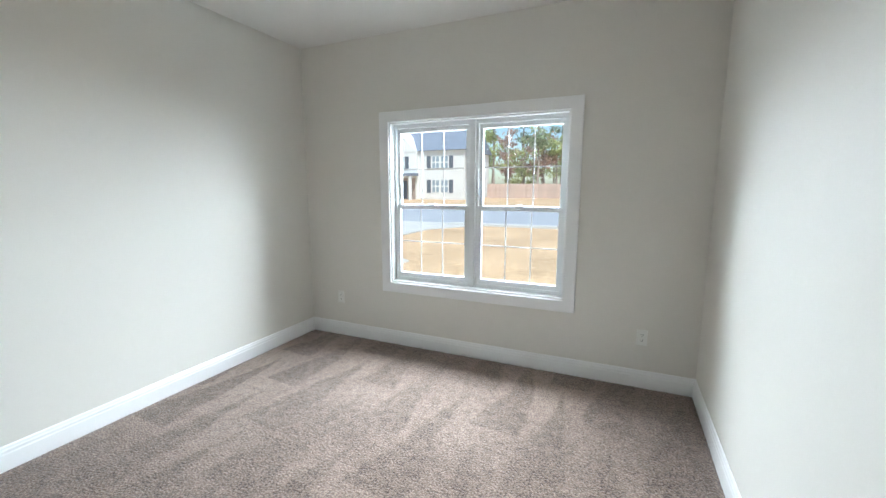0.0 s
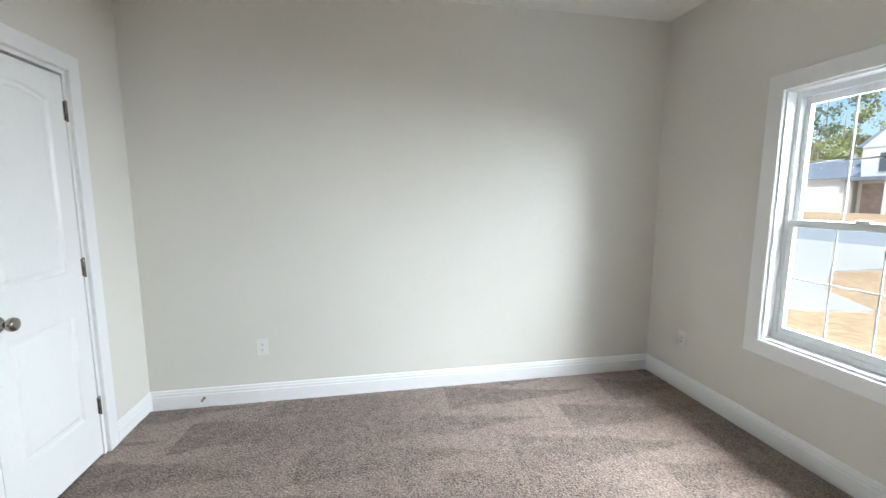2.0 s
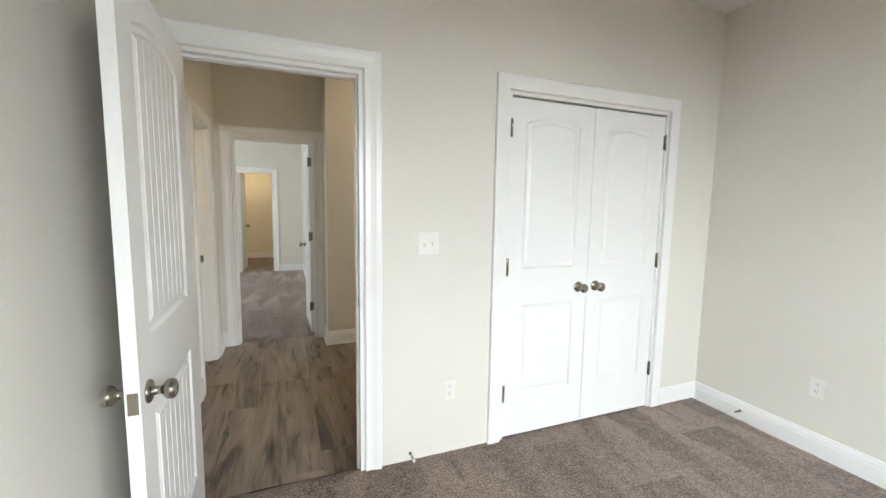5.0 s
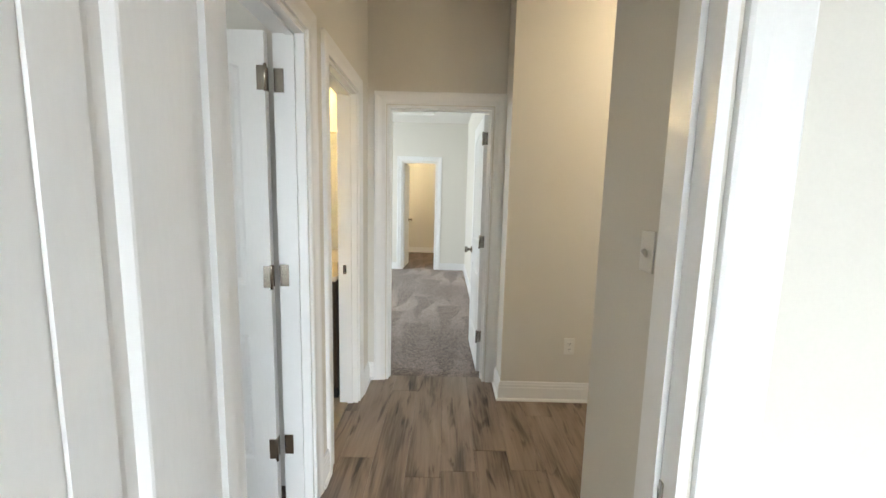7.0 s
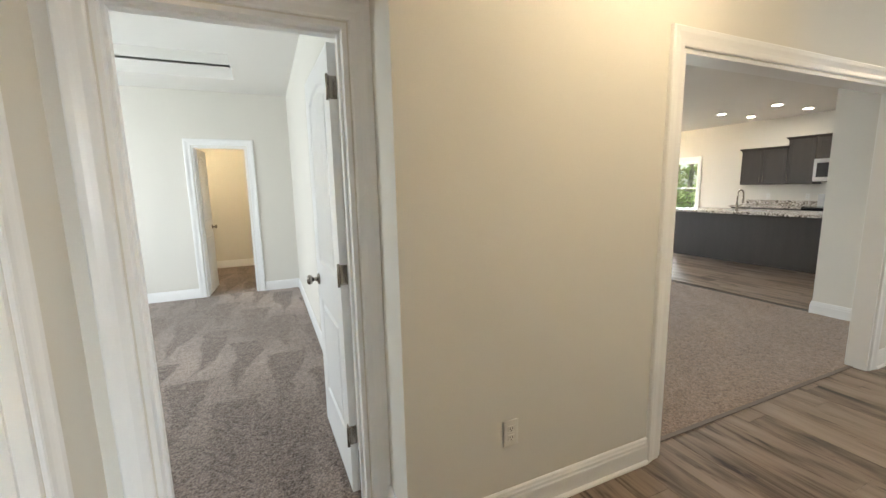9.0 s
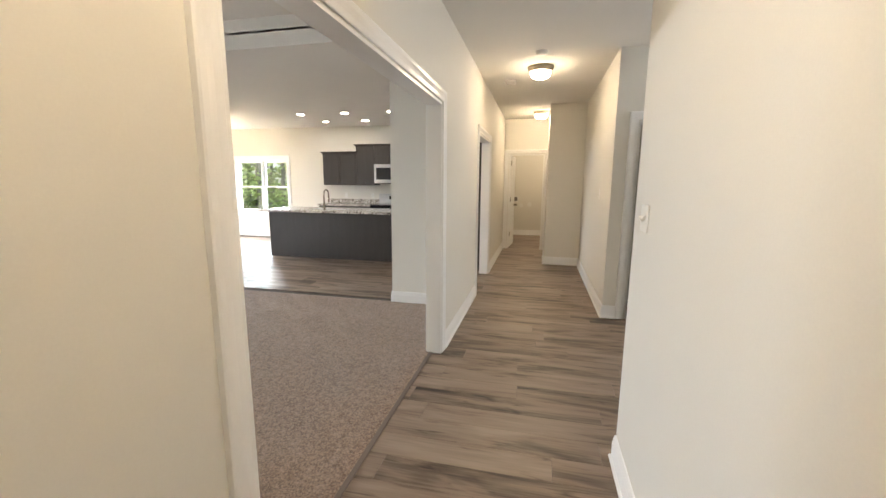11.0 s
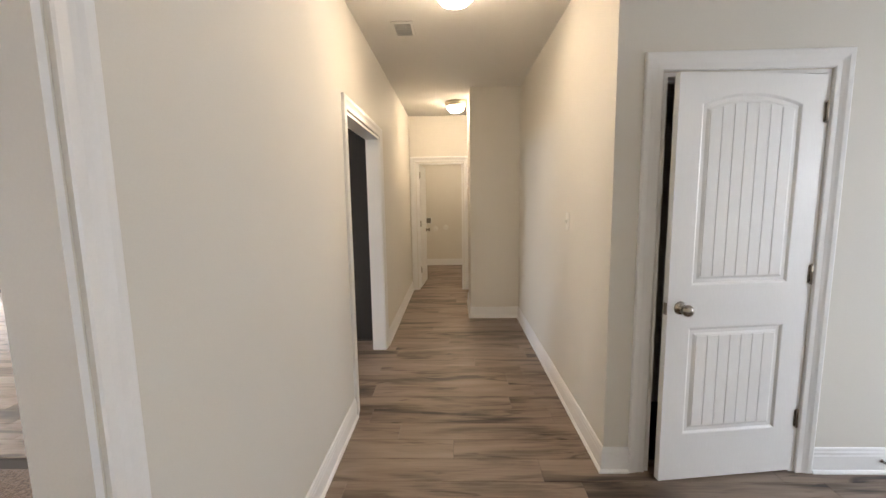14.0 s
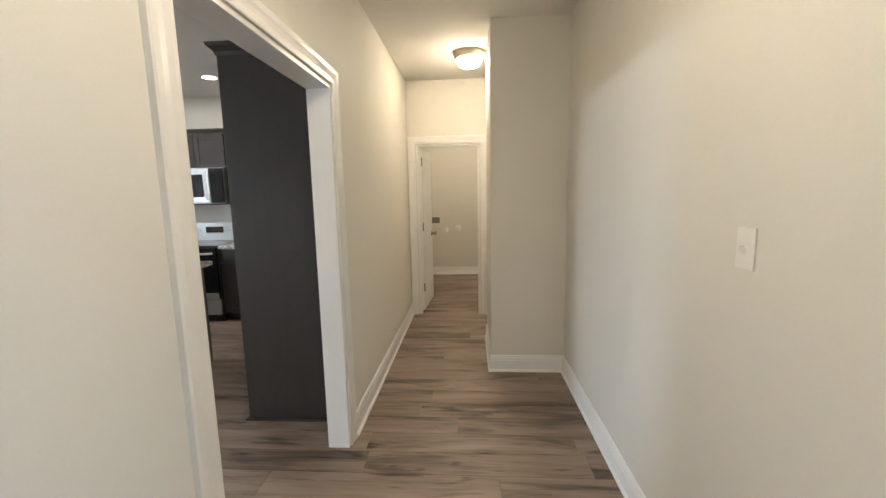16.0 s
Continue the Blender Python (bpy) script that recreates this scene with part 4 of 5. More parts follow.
# ---- kitchen ----
def bar_pull(parent, x, y, z, length=0.13, axis="z"):
    h = part("handle", tube([(x, y, z), (x + 0.028, y, z + 0.006), (x + 0.028, y, z + length - 0.006), (x, y, z + length)] if axis == "z" else
                            [(x, y, z), (x + 0.028, y + 0.006, z), (x + 0.028, y + length - 0.006, z), (x, y + length, z)], 0.005, 8), NICKEL, parent, "slim nickel pull")
    return h


def shaker_front(name, x, y0, y1, z0, z1, parent):
    """A framed cabinet front on the plane x, facing +x."""
    bm = bmesh.new()
    f = 0.055 if (z1 - z0) > 0.2 else 0.03
    add_box(bm, x, y0, z0, x + 0.012, y1, z1)
    for q in ((y0, z0, y0 + f, z1), (y1 - f, z0, y1, z1), (y0 + f, z0, y1 - f, z0 + f), (y0 + f, z1 - f, y1 - f, z1)):
        add_box(bm, x + 0.012, q[0], q[1], x + 0.021, q[2], q[3], 0.002)
    return part(name, bm, CABINET, parent)


def crown(x0, x1, y0, y1, z, parent, sides=(True, True)):
    """Crown moulding round a cabinet top: front at x1, returns to the wall."""
    pr = [(0.0, 0.0), (0.004, 0.0), (0.008, 0.018), (0.030, 0.042), (0.036, 0.058), (0.0, 0.058)]
    path = []
    if sides[1]:
        path.append((x0, y1))
    path += [(x1, y1), (x1, y0)]
    if sides[0]:
        path.append((x0, y0))
    part("crown_moulding", sweep(path, pr, lambda u, v, w: (u, v, z + w)), CABINET, parent)


KX = -9.15


def upper_cabinet(y0, y1, z0, z1, doors, label, sides=(True, True), pull=True):
    ob = thing("wall_cabinet", label, "cabinet", group="kitchen wall cabinets")
    part("body", box(KX + 0.001, y0, z0, KX + 0.31, y1, z1, 0.002), CABINET, ob)
    w = (y1 - y0) / doors
    for k in range(doors):
        a, b = y0 + k * w + 0.004, y0 + (k + 1) * w - 0.004
        d = shaker_front("door", KX + 0.311, a, b, z0 + 0.004, z1 - 0.004, ob)
        if pull:
            hy = b - 0.03 if (k == 0 and doors == 2) else a + 0.03
            bar_pull(d, KX + 0.332, hy, z0 + 0.06)
    crown(KX + 0.002, KX + 0.335, y0, y1, z1 - 0.004, ob, sides)
    return ob


upper_cabinet(-5.62, -4.765, 1.35, 2.07, 2, "grey-brown stained two-door wall cabinet with crown moulding")
upper_cabinet(-4.76, -4.305, 1.35, 2.23, 1, "taller grey-brown stained single-door wall cabinet", (True, False))
upper_cabinet(-4.30, -3.54, 1.83, 2.23, 2, "short stained wall cabinet above the microwave", (False, False))
upper_cabinet(-3.535, -2.95, 1.35, 2.23, 1, "grey-brown stained wall cabinet beside the microwave", (False, True))

ob = thing("microwave", "stainless over-range microwave with black glass door", "microwave")
part("body", box(KX + 0.002, -4.295, 1.40, KX + 0.38, -3.545, 1.828, 0.004), STEEL, ob)
d = part("door", box(KX + 0.381, -4.285, 1.41, KX + 0.405, -3.72, 1.82, 0.004), STEEL, ob)
part("window", box(KX + 0.4055, -4.235, 1.48, KX + 0.409, -3.80, 1.75, 0.002), BLACKGLASS, d, "dark glass")
part("handle", tube([(KX + 0.405, -3.745, 1.45), (KX + 0.435, -3.745, 1.46), (KX + 0.435, -3.745, 1.77), (KX + 0.405, -3.745, 1.78)], 0.008, 10), STEEL, d)
part("control_panel", box(KX + 0.381, -3.71, 1.41, KX + 0.404, -3.555, 1.82, 0.003), BLACKGLASS, ob)
part("underside_vent", box(KX + 0.05, -4.25, 1.385, KX + 0.34, -3.59, 1.399), BLACK, ob)


def base_cabinet(y0, y1, label, doors=1):
    ob = thing("base_cabinet", label, "cabinet", group="kitchen base cabinets")
    part("body", box(KX + 0.002, y0, 0.10, KX + 0.60, y1, 0.875, 0.002), CABINET, ob)
    part("toe_kick", box(KX + 0.002, y0 + 0.002, 0.0, KX + 0.53, y1 - 0.002, 0.099), BLACK, ob)
    w = (y1 - y0) / doors
    for k in range(doors):
        a, b = y0 + k * w + 0.004, y0 + (k + 1) * w - 0.004
        dr = shaker_front("drawer_front", KX + 0.601, a, b, 0.715, 0.868, ob)
        bar_pull(dr, KX + 0.622, (a + b) / 2 - 0.065, 0.79, 0.13, "y")
        d = shaker_front("door", KX + 0.601, a, b, 0.108, 0.705, ob)
        bar_pull(d, KX + 0.622, b - 0.03, 0.55)


base_cabinet(-5.60, -4.75, "dark stained base cabinet under the granite", 2)
base_cabinet(-4.745, -4.305, "narrow dark stained base cabinet beside the range")
base_cabinet(-3.535, -2.95, "dark stained base cabinet with drawer")
for y0, y1 in ((-5.63, -4.303), (-3.537, -2.94)):
    ob = thing("countertop", "polished speckled granite worktop with short upstand", "countertop")
    part("slab", box(KX + 0.001, y0, 0.876, KX + 0.64, y1, 0.914, 0.005, 2), GRANITE, ob)
    part("upstand", box(KX + 0.001, y0, 0.915, KX + 0.021, y1, 1.015, 0.003), GRANITE, ob)

ob = thing("range", "stainless freestanding electric range with black glass top", "stove")
RX = KX + 0.64
part("body", box(KX + 0.02, -4.298, 0.09, RX, -3.542, 0.905, 0.004), BLACK, ob)
part("cooktop", box(KX + 0.02, -4.300, 0.906, RX + 0.02, -3.540, 0.918, 0.003), BLACKGLASS, ob)
bg = part("backguard", box(KX + 0.015, -4.298, 0.919, KX + 0.085, -3.542, 1.15, 0.006, 2), STEEL, ob)
part("display", box(KX + 0.0855, -4.04, 1.02, KX + 0.090, -3.80, 1.10, 0.002), BLACKGLASS, bg, "black control display")
for y in (-4.22, -4.13, -3.71, -3.62):
    part("knob", lathe([(0, 0), (0.022, 0), (0.020, 0.022), (0, 0.024)], 16, Matrix.Translation((KX + 0.085, y, 1.06)) @ Matrix.Rotation(math.pi / 2, 4, "Y")), STEEL, bg, smooth=False)
d = part("oven_door", box(RX + 0.001, -4.292, 0.29, RX + 0.035, -3.548, 0.895, 0.005), BLACKGLASS, ob)
part("handle", tube([(RX + 0.035, -4.25, 0.83), (RX + 0.075, -4.23, 0.83), (RX + 0.075, -3.61, 0.83), (RX + 0.035, -3.59, 0.83)], 0.012, 10), STEEL, d)
part("trim_band", box(RX + 0.0355, -4.290, 0.29, RX + 0.0385, -3.550, 0.36, 0.001), STEEL, d)
part("drawer", box(RX + 0.001, -4.292, 0.095, RX + 0.035, -3.548, 0.28, 0.005), STEEL, ob)
part("plinth", box(KX + 0.05, -4.28, 0.0, RX - 0.04, -3.56, 0.089), BLACK, ob)

# island
ob = thing("kitchen_island", "dark stained kitchen island with plain back panel", "island")
part("body", box(-7.40, -5.60, 0.0, -6.722, -2.95, 0.875, 0.002), CABINET, ob)
part("back_panel", box(-6.7215, -5.57, 0.02, -6.712, -2.98, 0.872), CABINET, ob)
for y in (-5.60, -2.982):
    part("corner_strip", box(-6.7215, y, 0.002, -6.706, y + 0.03, 0.874, 0.002), CABINET, ob)
part("base_strip", box(-6.711, -5.569, 0.001, -6.704, -2.983, 0.020), CABINET, ob)
ob = thing("countertop", "large polished speckled granite island top, overhanging", "countertop")
bm = bmesh.new()
for q in ((-7.45, -5.64, -7.30, -2.90), (-6.86, -5.64, -6.45, -2.90), (-7.30, -5.64, -6.86, -4.90), (-7.30, -4.12, -6.86, -2.90)):
    add_box(bm, q[0], q[1], 0.876, q[2], q[3], 0.914)
bmesh.ops.remove_doubles(bm, verts=bm.verts, dist=0.0001)
part("slab", bm, GRANITE, ob)
sk = thing("kitchen_sink", "stainless undermount sink in the island", "sink")
bm = bmesh.new()
for q in ((-7.30, -4.90, 0.70, -7.296, -4.12, 0.90), (-6.864, -4.90, 0.70, -6.86, -4.12, 0.90), (-7.296, -4.90, 0.70, -6.864, -4.896, 0.90), (-7.296, -4.124, 0.70, -6.864, -4.12, 0.90), (-7.30, -4.90, 0.69, -6.86, -4.12, 0.70)):
    add_box(bm, *q)
part("bowl", bm, STEEL, sk)
part("drain", lathe([(0, 0.7005), (0.04, 0.7005), (0.042, 0.704), (0, 0.703)], 20, Matrix.Translation((-7.08, -4.5, 0))), NICKEL, sk)
fx, fy = -6.80, -4.47
fa = thing("kitchen_faucet", "tall nickel gooseneck faucet beside the sink", "faucet", pose(fx, fy, 0.914))
part("base", lathe([(0, 0), (0.028, 0), (0.028, 0.006), (0.022, 0.012), (0.020, 0.12), (0, 0.12)], 20), NICKEL, fa, smooth=False)
pts = [(0, 0, 0.12), (0, 0, 0.28)] + [(-0.085 + 0.085 * math.cos(a), 0, 0.28 + 0.085 * math.sin(a)) for a in [math.pi * k / 10 for k in range(1, 10)]] + [(-0.170, 0, 0.28), (-0.172, 0, 0.22)]
part("spout", tube(pts, 0.0125, 12), NICKEL, fa, smooth=True)
part("spray_head", lathe([(0, 0.13), (0.017, 0.13), (0.019, 0.16), (0.015, 0.225), (0, 0.225)], 16, Matrix.Translation((-0.172, 0, 0))), NICKEL, fa, smooth=False)
part("lever", tube([(0, 0.02, 0.08), (0, 0.05, 0.09), (0, 0.10, 0.13)], 0.006, 8), NICKEL, fa, smooth=True)

# tall enclosure beside the second opening
ob = thing("tall_cabinet", "dark brown stained tall cabinet end panel with crown", "cabinet")
part("body", box(-7.45, -2.055, 0.03, -6.482, -1.448, 2.30), CABINET, ob)
part("side_panel", box(-6.4815, -2.08, 0.012, -6.47, -1.45, 2.30, 0.001), CABINET, ob)
part("front_stile", box(-6.53, -2.082, 0.012, -6.4822, -2.0555, 2.298, 0.002), CABINET, ob)
pr = [(0.0, 0.0), (0.004, 0.0), (0.008, 0.018), (0.036, 0.046), (0.042, 0.064), (0.0, 0.064)]
part("crown_moulding", sweep([(-6.469, -1.45), (-6.469, -2.083), (-7.45, -2.083)], pr, lambda u, v, w: (u, v, 2.295 + w)), CABINET, ob)
part("shoe_strip", box(-6.52, -2.10, 0.001, -6.452, -1.45, 0.0115, 0.002), CABINET, ob)

# ---- laundry ----
ob = thing("washer_box", "white recessed washer supply box in the wall", "utility box", pose(-11.27, -1.235, 0.99, 0, 0, 90))
part("flange", sweep([(-0.11, -0.075), (-0.11, 0.075), (0.11, 0.075), (0.11, -0.075)], [(0, 0), (0, 0.008), (-0.02, 0.008), (-0.02, 0.0)], lambda u, v, w: (u, -w, v), True), PLASTIC, ob)
# flat grey sheet; the recess's shade is put into its colour
part("cavity_shade", box(-0.09, -0.003, -0.055, 0.09, -0.001, 0.055), material("grey_cavity_shade", (0.2, 0.19, 0.17), 0.7), ob)
for x in (-0.04, 0.04):
    part("valve", lathe([(0, 0), (0.010, 0), (0.010, 0.02), (0.016, 0.022), (0.016, 0.03), (0, 0.03)], 12, Matrix.Translation((x, -0.003, 0)) @ Matrix.Rotation(math.pi / 2, 4, "X")), NICKEL, ob)
for y, z, nm in ((-1.04, 0.813, "dryer"), (-0.816, 0.84, "dryer")):
    ob = thing("wall_vent_cap", "round white plastic cap on the laundry wall", "vent cap", pose(-11.27, y, z, 0, 90, 0))
    part("flange", lathe([(0, 0), (0.058, 0), (0.058, 0.006), (0, 0.008)], 24), PLASTIC, ob)
    part("cap", lathe([(0.042, 0.006), (0.040, 0.03), (0.030, 0.036), (0, 0.037)], 24), PLASTIC, ob, smooth=True)

# ---- bathroom ----
ob = thing("vanity", "dark brown vanity cabinet with drawer and door", "vanity")
part("body", box(1.64, -1.760, 0.10, 2.56, -1.220, 0.845, 0.003), VANITYWOOD, ob)
part("toe_kick", box(1.65, -1.755, 0.0, 2.55, -1.285, 0.099), BLACK, ob)
for k in range(2):
    a = 1.655 + k * 0.455
    for nm, z0, z1 in (("drawer_front", 0.69, 0.82), ("door", 0.12, 0.665)):
        bm = bmesh.new()
        add_box(bm, a, -1.219, z0, a + 0.43, -1.207, z1)
        f = 0.06 if nm == "door" else 0.0
        if f:
            for q in ((a, z0, a + f, z1), (a + 0.43 - f, z0, a + 0.43, z1), (a + f, z0, a + 0.43 - f, z0 + f), (a + f, z1 - f, a + 0.43 - f, z1)):
                add_box(bm, q[0], -1.207, q[1], q[2], -1.199, q[3], 0.002)
        part(nm, bm, VANITYWOOD, ob)
ob = thing("countertop", "cream cultured marble vanity top with backsplash", "countertop")
part("slab", box(1.63, -1.763, 0.846, 2.57, -1.185, 0.878, 0.006, 2), MARBLE, ob)
part("backsplash", box(1.63, -1.763, 0.879, 2.57, -1.743, 0.975, 0.004), MARBLE, ob)
ob = thing("wall_mirror", "large frameless mirror above the vanity", "mirror")
part("glass", box(1.64, -1.763, 0.985, 2.55, -1.757, 1.871), MIRROR, ob)
for x in (1.85, 2.35):
    part("clip", box(x, -1.762, 0.977, x + 0.025, -1.752, 0.993, 0.001), NICKEL, ob)
ob = thing("vanity_light", "two-shade bathroom light bar, lit warm", "wall light", pose(2.088, -1.765, 2.075))
part("back_plate", lathe([(0, 0), (0.055, 0), (0.055, 0.012), (0.045, 0.02), (0, 0.02)], 24, Matrix.Rotation(-math.pi / 2, 4, "X") @ Matrix.Diagonal((3.4, 1, 1, 1))), NICKEL, ob, smooth=False)
for x in (-0.078, 0.078):
    arm = part("arm", tube([(x, 0.015, 0.0), (x, 0.09, 0.02), (x, 0.11, 0.05), (x, 0.11, 0.075)], 0.008, 8), NICKEL, ob)
    part("shade", lathe([(0.0, 0.085), (0.022, 0.083), (0.032, 0.06), (0.045, 0.0), (0.068, -0.055), (0.078, -0.075), (0.0, -0.055)], 24, Matrix.Translation((x, 0.11, 0))), BATHGLASS, arm, "glowing bell-shaped glass shade", smooth=True)
    part("finial", lathe([(0, 0.075), (0.018, 0.078), (0.014, 0.10), (0, 0.115)], 14, Matrix.Translation((x, 0.11, 0.0))), NICKEL, arm)
# ceiling fan of the bright bedroom
ob = thing("ceiling_fan", "white ceiling fan at rest in the tray ceiling", "ceiling fan", pose(2.74, -4.1, 0))
part("downrod", tube([(0, 0, 3.02), (0, 0, 2.68)], 0.012, 10), NICKEL, ob)
part("motor", lathe([(0, 2.52), (0.08, 2.53), (0.11, 2.57), (0.11, 2.64), (0.05, 2.69), (0, 2.69)], 28), NICKEL, ob, smooth=True)
for k in range(5):
    b = part("blade", box(0.13, -0.06, -0.004, 0.66, 0.06, 0.004, 0.003), VANITYWOOD, ob)
    b.matrix_local = pose(0, 0, 2.60, 0, 0, 40 + 72 * k) @ pose(0, 0, 0, 10, 0, 0)
part("light_bowl", lathe([(0.09, 2.515), (0.08, 2.47), (0.045, 2.445), (0, 2.44)], 24), PLASTIC, ob, smooth=True)


# ---- outside ----
def ground_z(x, y):
    front = -0.42 + 0.0155 * max(0.0, y - 8) if y > 0 else -0.42
    return min(front, 0.45)


bm = bmesh.new()
ys = [-400, -60, -40, -20, -12, 4.0, 8, 12, 16, 20, 24, 28, 32, 36, 40, 46, 52, 58, 64, 400]
xs = [-400, -80, -50, -30, -20, -10, 0, 10, 20, 40, 400]
grid = [[bm.verts.new((x, y, ground_z(x, y))) for x in xs] for y in ys]
for j in range(len(ys) - 1):
    for i in range(len(xs) - 1):
        f = bm.faces.new((grid[j][i], grid[j][i + 1], grid[j + 1][i + 1], grid[j + 1][i]))
        f.material_index = 0 if ys[j] >= 4.0 else 1
g = setting("ground", bm, DIRT, "dry orange-brown lawn in front, green grass behind", "ground")
g.data.materials.append(GREEN)


def strip(name, pts, mat, lift, label, category):
    """A paved sheet over the ground: pts go round it, its edge drops into the ground."""
    bm = bmesh.new()
    top = [bm.verts.new((x, y, ground_z(x, y) + lift)) for x, y in pts]
    low = [bm.verts.new((x, y, ground_z(x, y) - 0.2)) for x, y in pts]
    bm.faces.new(top)
    n = len(pts)
    for i in range(n):
        bm.faces.new((low[i], low[(i + 1) % n], top[(i + 1) % n], top[i]))
    bmesh.ops.recalc_face_normals(bm, faces=bm.faces)
    return setting(name, bm, mat, label, category)


strip("road", [(-120, 19.2), (120, 19.2), (120, 27.8), (-120, 27.8)], ASPHALT, 0.03, "pale grey asphalt street", "road")
strip("kerb", [(-120, 27.8), (120, 27.8), (120, 28.5), (-120, 28.5)], CONCRETE, 0.10, "pale concrete kerb along the street", "kerb")
strip("kerb_near", [(-6.5, 18.6), (120, 18.6), (120, 19.2), (-6.5, 19.2)], CONCRETE, 0.09, "pale concrete kerb along the lawn", "kerb")
strip("driveway", [(-16, 8.3), (-5.2, 8.3), (-4.2, 9.2), (-3.9, 10.1), (-5.2, 10.9), (-6.6, 13), (-6.5, 16.5), (-4.5, 19.2), (-16, 19.2)], CONCRETE, 0.045, "pale concrete driveway", "driveway")


def gable(bm, x0, x1, y0, y1, z0, rise, along="x", over=0.35):
    """A gabled roof body with overhang."""
    if along == "x":
        ym = (y0 + y1) / 2
        a = [(x0 - over, y0 - over, z0), (x0 - over, ym, z0 + rise), (x0 - over, y1 + over, z0)]
        b = [(x1 + over, p[1], p[2]) for p in a]
    else:
        xm = (x0 + x1) / 2
        a = [(x0 - over, y0 - over, z0), (xm, y0 - over, z0 + rise), (x1 + over, y0 - over, z0)]
        b = [(p[0], y1 + over, p[2]) for p in a]
    va, vb = [bm.verts.new(p) for p in a], [bm.verts.new(p) for p in b]
    bm.faces.new(va)
    bm.faces.new(vb)
    for i in range(3):
        bm.faces.new((va[i], va[(i + 1) % 3], vb[(i + 1) % 3], vb[i]))
    bmesh.ops.recalc_face_normals(bm, faces=bm.faces)


HZ = 0.1
house = thing("house", "white two-storey house across the street with grey roof", "house", pose(-15.4, 44, HZ))
wall_part = part("wall", bmesh.new(), SIDING, house)
bm = bmesh.new()
add_box(bm, -11.5, 0, 0, 0, 9, 5.6)
add_box(bm, -17.5, -1.5, 0, -11.5, 7, 3.0)
z = 0.2
while z < 5.5:
    add_box(bm, -11.52, -0.03, z, 0.02, 0.0, z + 0.17)
    add_box(bm, 0.0, -0.02, z, 0.03, 9.0, z + 0.17)
    z += 0.2
bm.to_mesh(wall_part.data)
bm.free()
bm = bmesh.new()
gable(bm, -11.5, 0, 0, 9, 5.6, 3.0, "x")
part("roof", bm, ROOF, house, "grey shingle roof")
bm = bmesh.new()
gable(bm, -17.5, -11.5, -1.5, 7, 3.0, 2.0, "x")
part("garage_roof", bm, ROOF, house)
bm = bmesh.new()
vs = [bm.verts.new(p) for p in ((-11.3, -0.5, 5.5), (-5.6, -0.5, 5.5), (-8.45, -0.5, 8.1), (-11.3, 3, 5.5), (-5.6, 3, 5.5), (-8.45, 3, 8.1))]
for q in ((0, 1, 2), (3, 5, 4), (0, 2, 5, 3), (1, 4, 5, 2), (0, 3, 4, 1)):
    bm.faces.new([vs[i] for i in q])
bmesh.ops.recalc_face_normals(bm, faces=bm.faces)
part("front_gable", bm, SIDING, house)
bm = bmesh.new()
add_box(bm, -11.2, -0.45, 0, -5.7, 0.05, 5.55)
part("front_bay", bm, SIDING, house)
part("porch_back", box(-10.9, -0.50, 0.0, -5.9, -0.455, 2.5), STONEFACE, house)
part("porch_roof", box(-11.5, -2.0, 2.75, -5.5, -0.45, 3.05), ROOF, house)
for x in (-11.0, -8.4, -5.9):
    part("porch_post", box(x - 0.14, -1.9, 0, x + 0.14, -1.62, 2.75), SIDING, house)
part("front_door", box(-8.0, -0.56, 0.1, -7.0, -0.505, 2.2), SHUTTER, house)
part("garage_door", box(-16.8, -1.56, 0.05, -12.2, -1.505, 2.3), TRIM, house)
WINGLASS = material("far_window_glass", (0.30, 0.36, 0.42), 0.1, bump=0)


def far_window(x, z, w=0.95, h=1.5, y=-0.035):
    wn_ = part("window", box(x, y - 0.03, z, x + w, y, z + h), TRIM, house)
    for i in range(2):
        for j in range(2):
            part("pane", box(x + 0.07 + i * w / 2, y - 0.05, z + 0.07 + j * h / 2, x + w / 2 - 0.05 + i * w / 2, y - 0.031, z + h / 2 - 0.05 + j * h / 2), WINGLASS, wn_)


for z in (0.8, 3.5):
    for x in (-3.95, -2.85):
        far_window(x, z)
    for x in (-4.6, -1.8):
        part("shutter", box(x, -0.09, z, x + 0.5, -0.035, z + 1.5), SHUTTER, house)
for x in (-9.3, -8.3):
    far_window(x, 3.5, y=-0.46)
for x in (-9.95, -7.25):
    part("shutter", box(x, -0.52, 3.5, x + 0.5, -0.455, 5.0), SHUTTER, house)

fence = thing("fence", "pale board fence behind the neighbouring lawn", "fence")
board = None
x = -14.5
mesh_board = mesh_of(box(-0.072, -0.012, 0, 0.072, 0.012, 1.75), "board", FENCE)
while x < -4.0:
    o = new("board", mesh_board)
    o.parent = fence
    o.location = (x, 50, ground_z(x, 50) - 0.02)
    x += 0.15


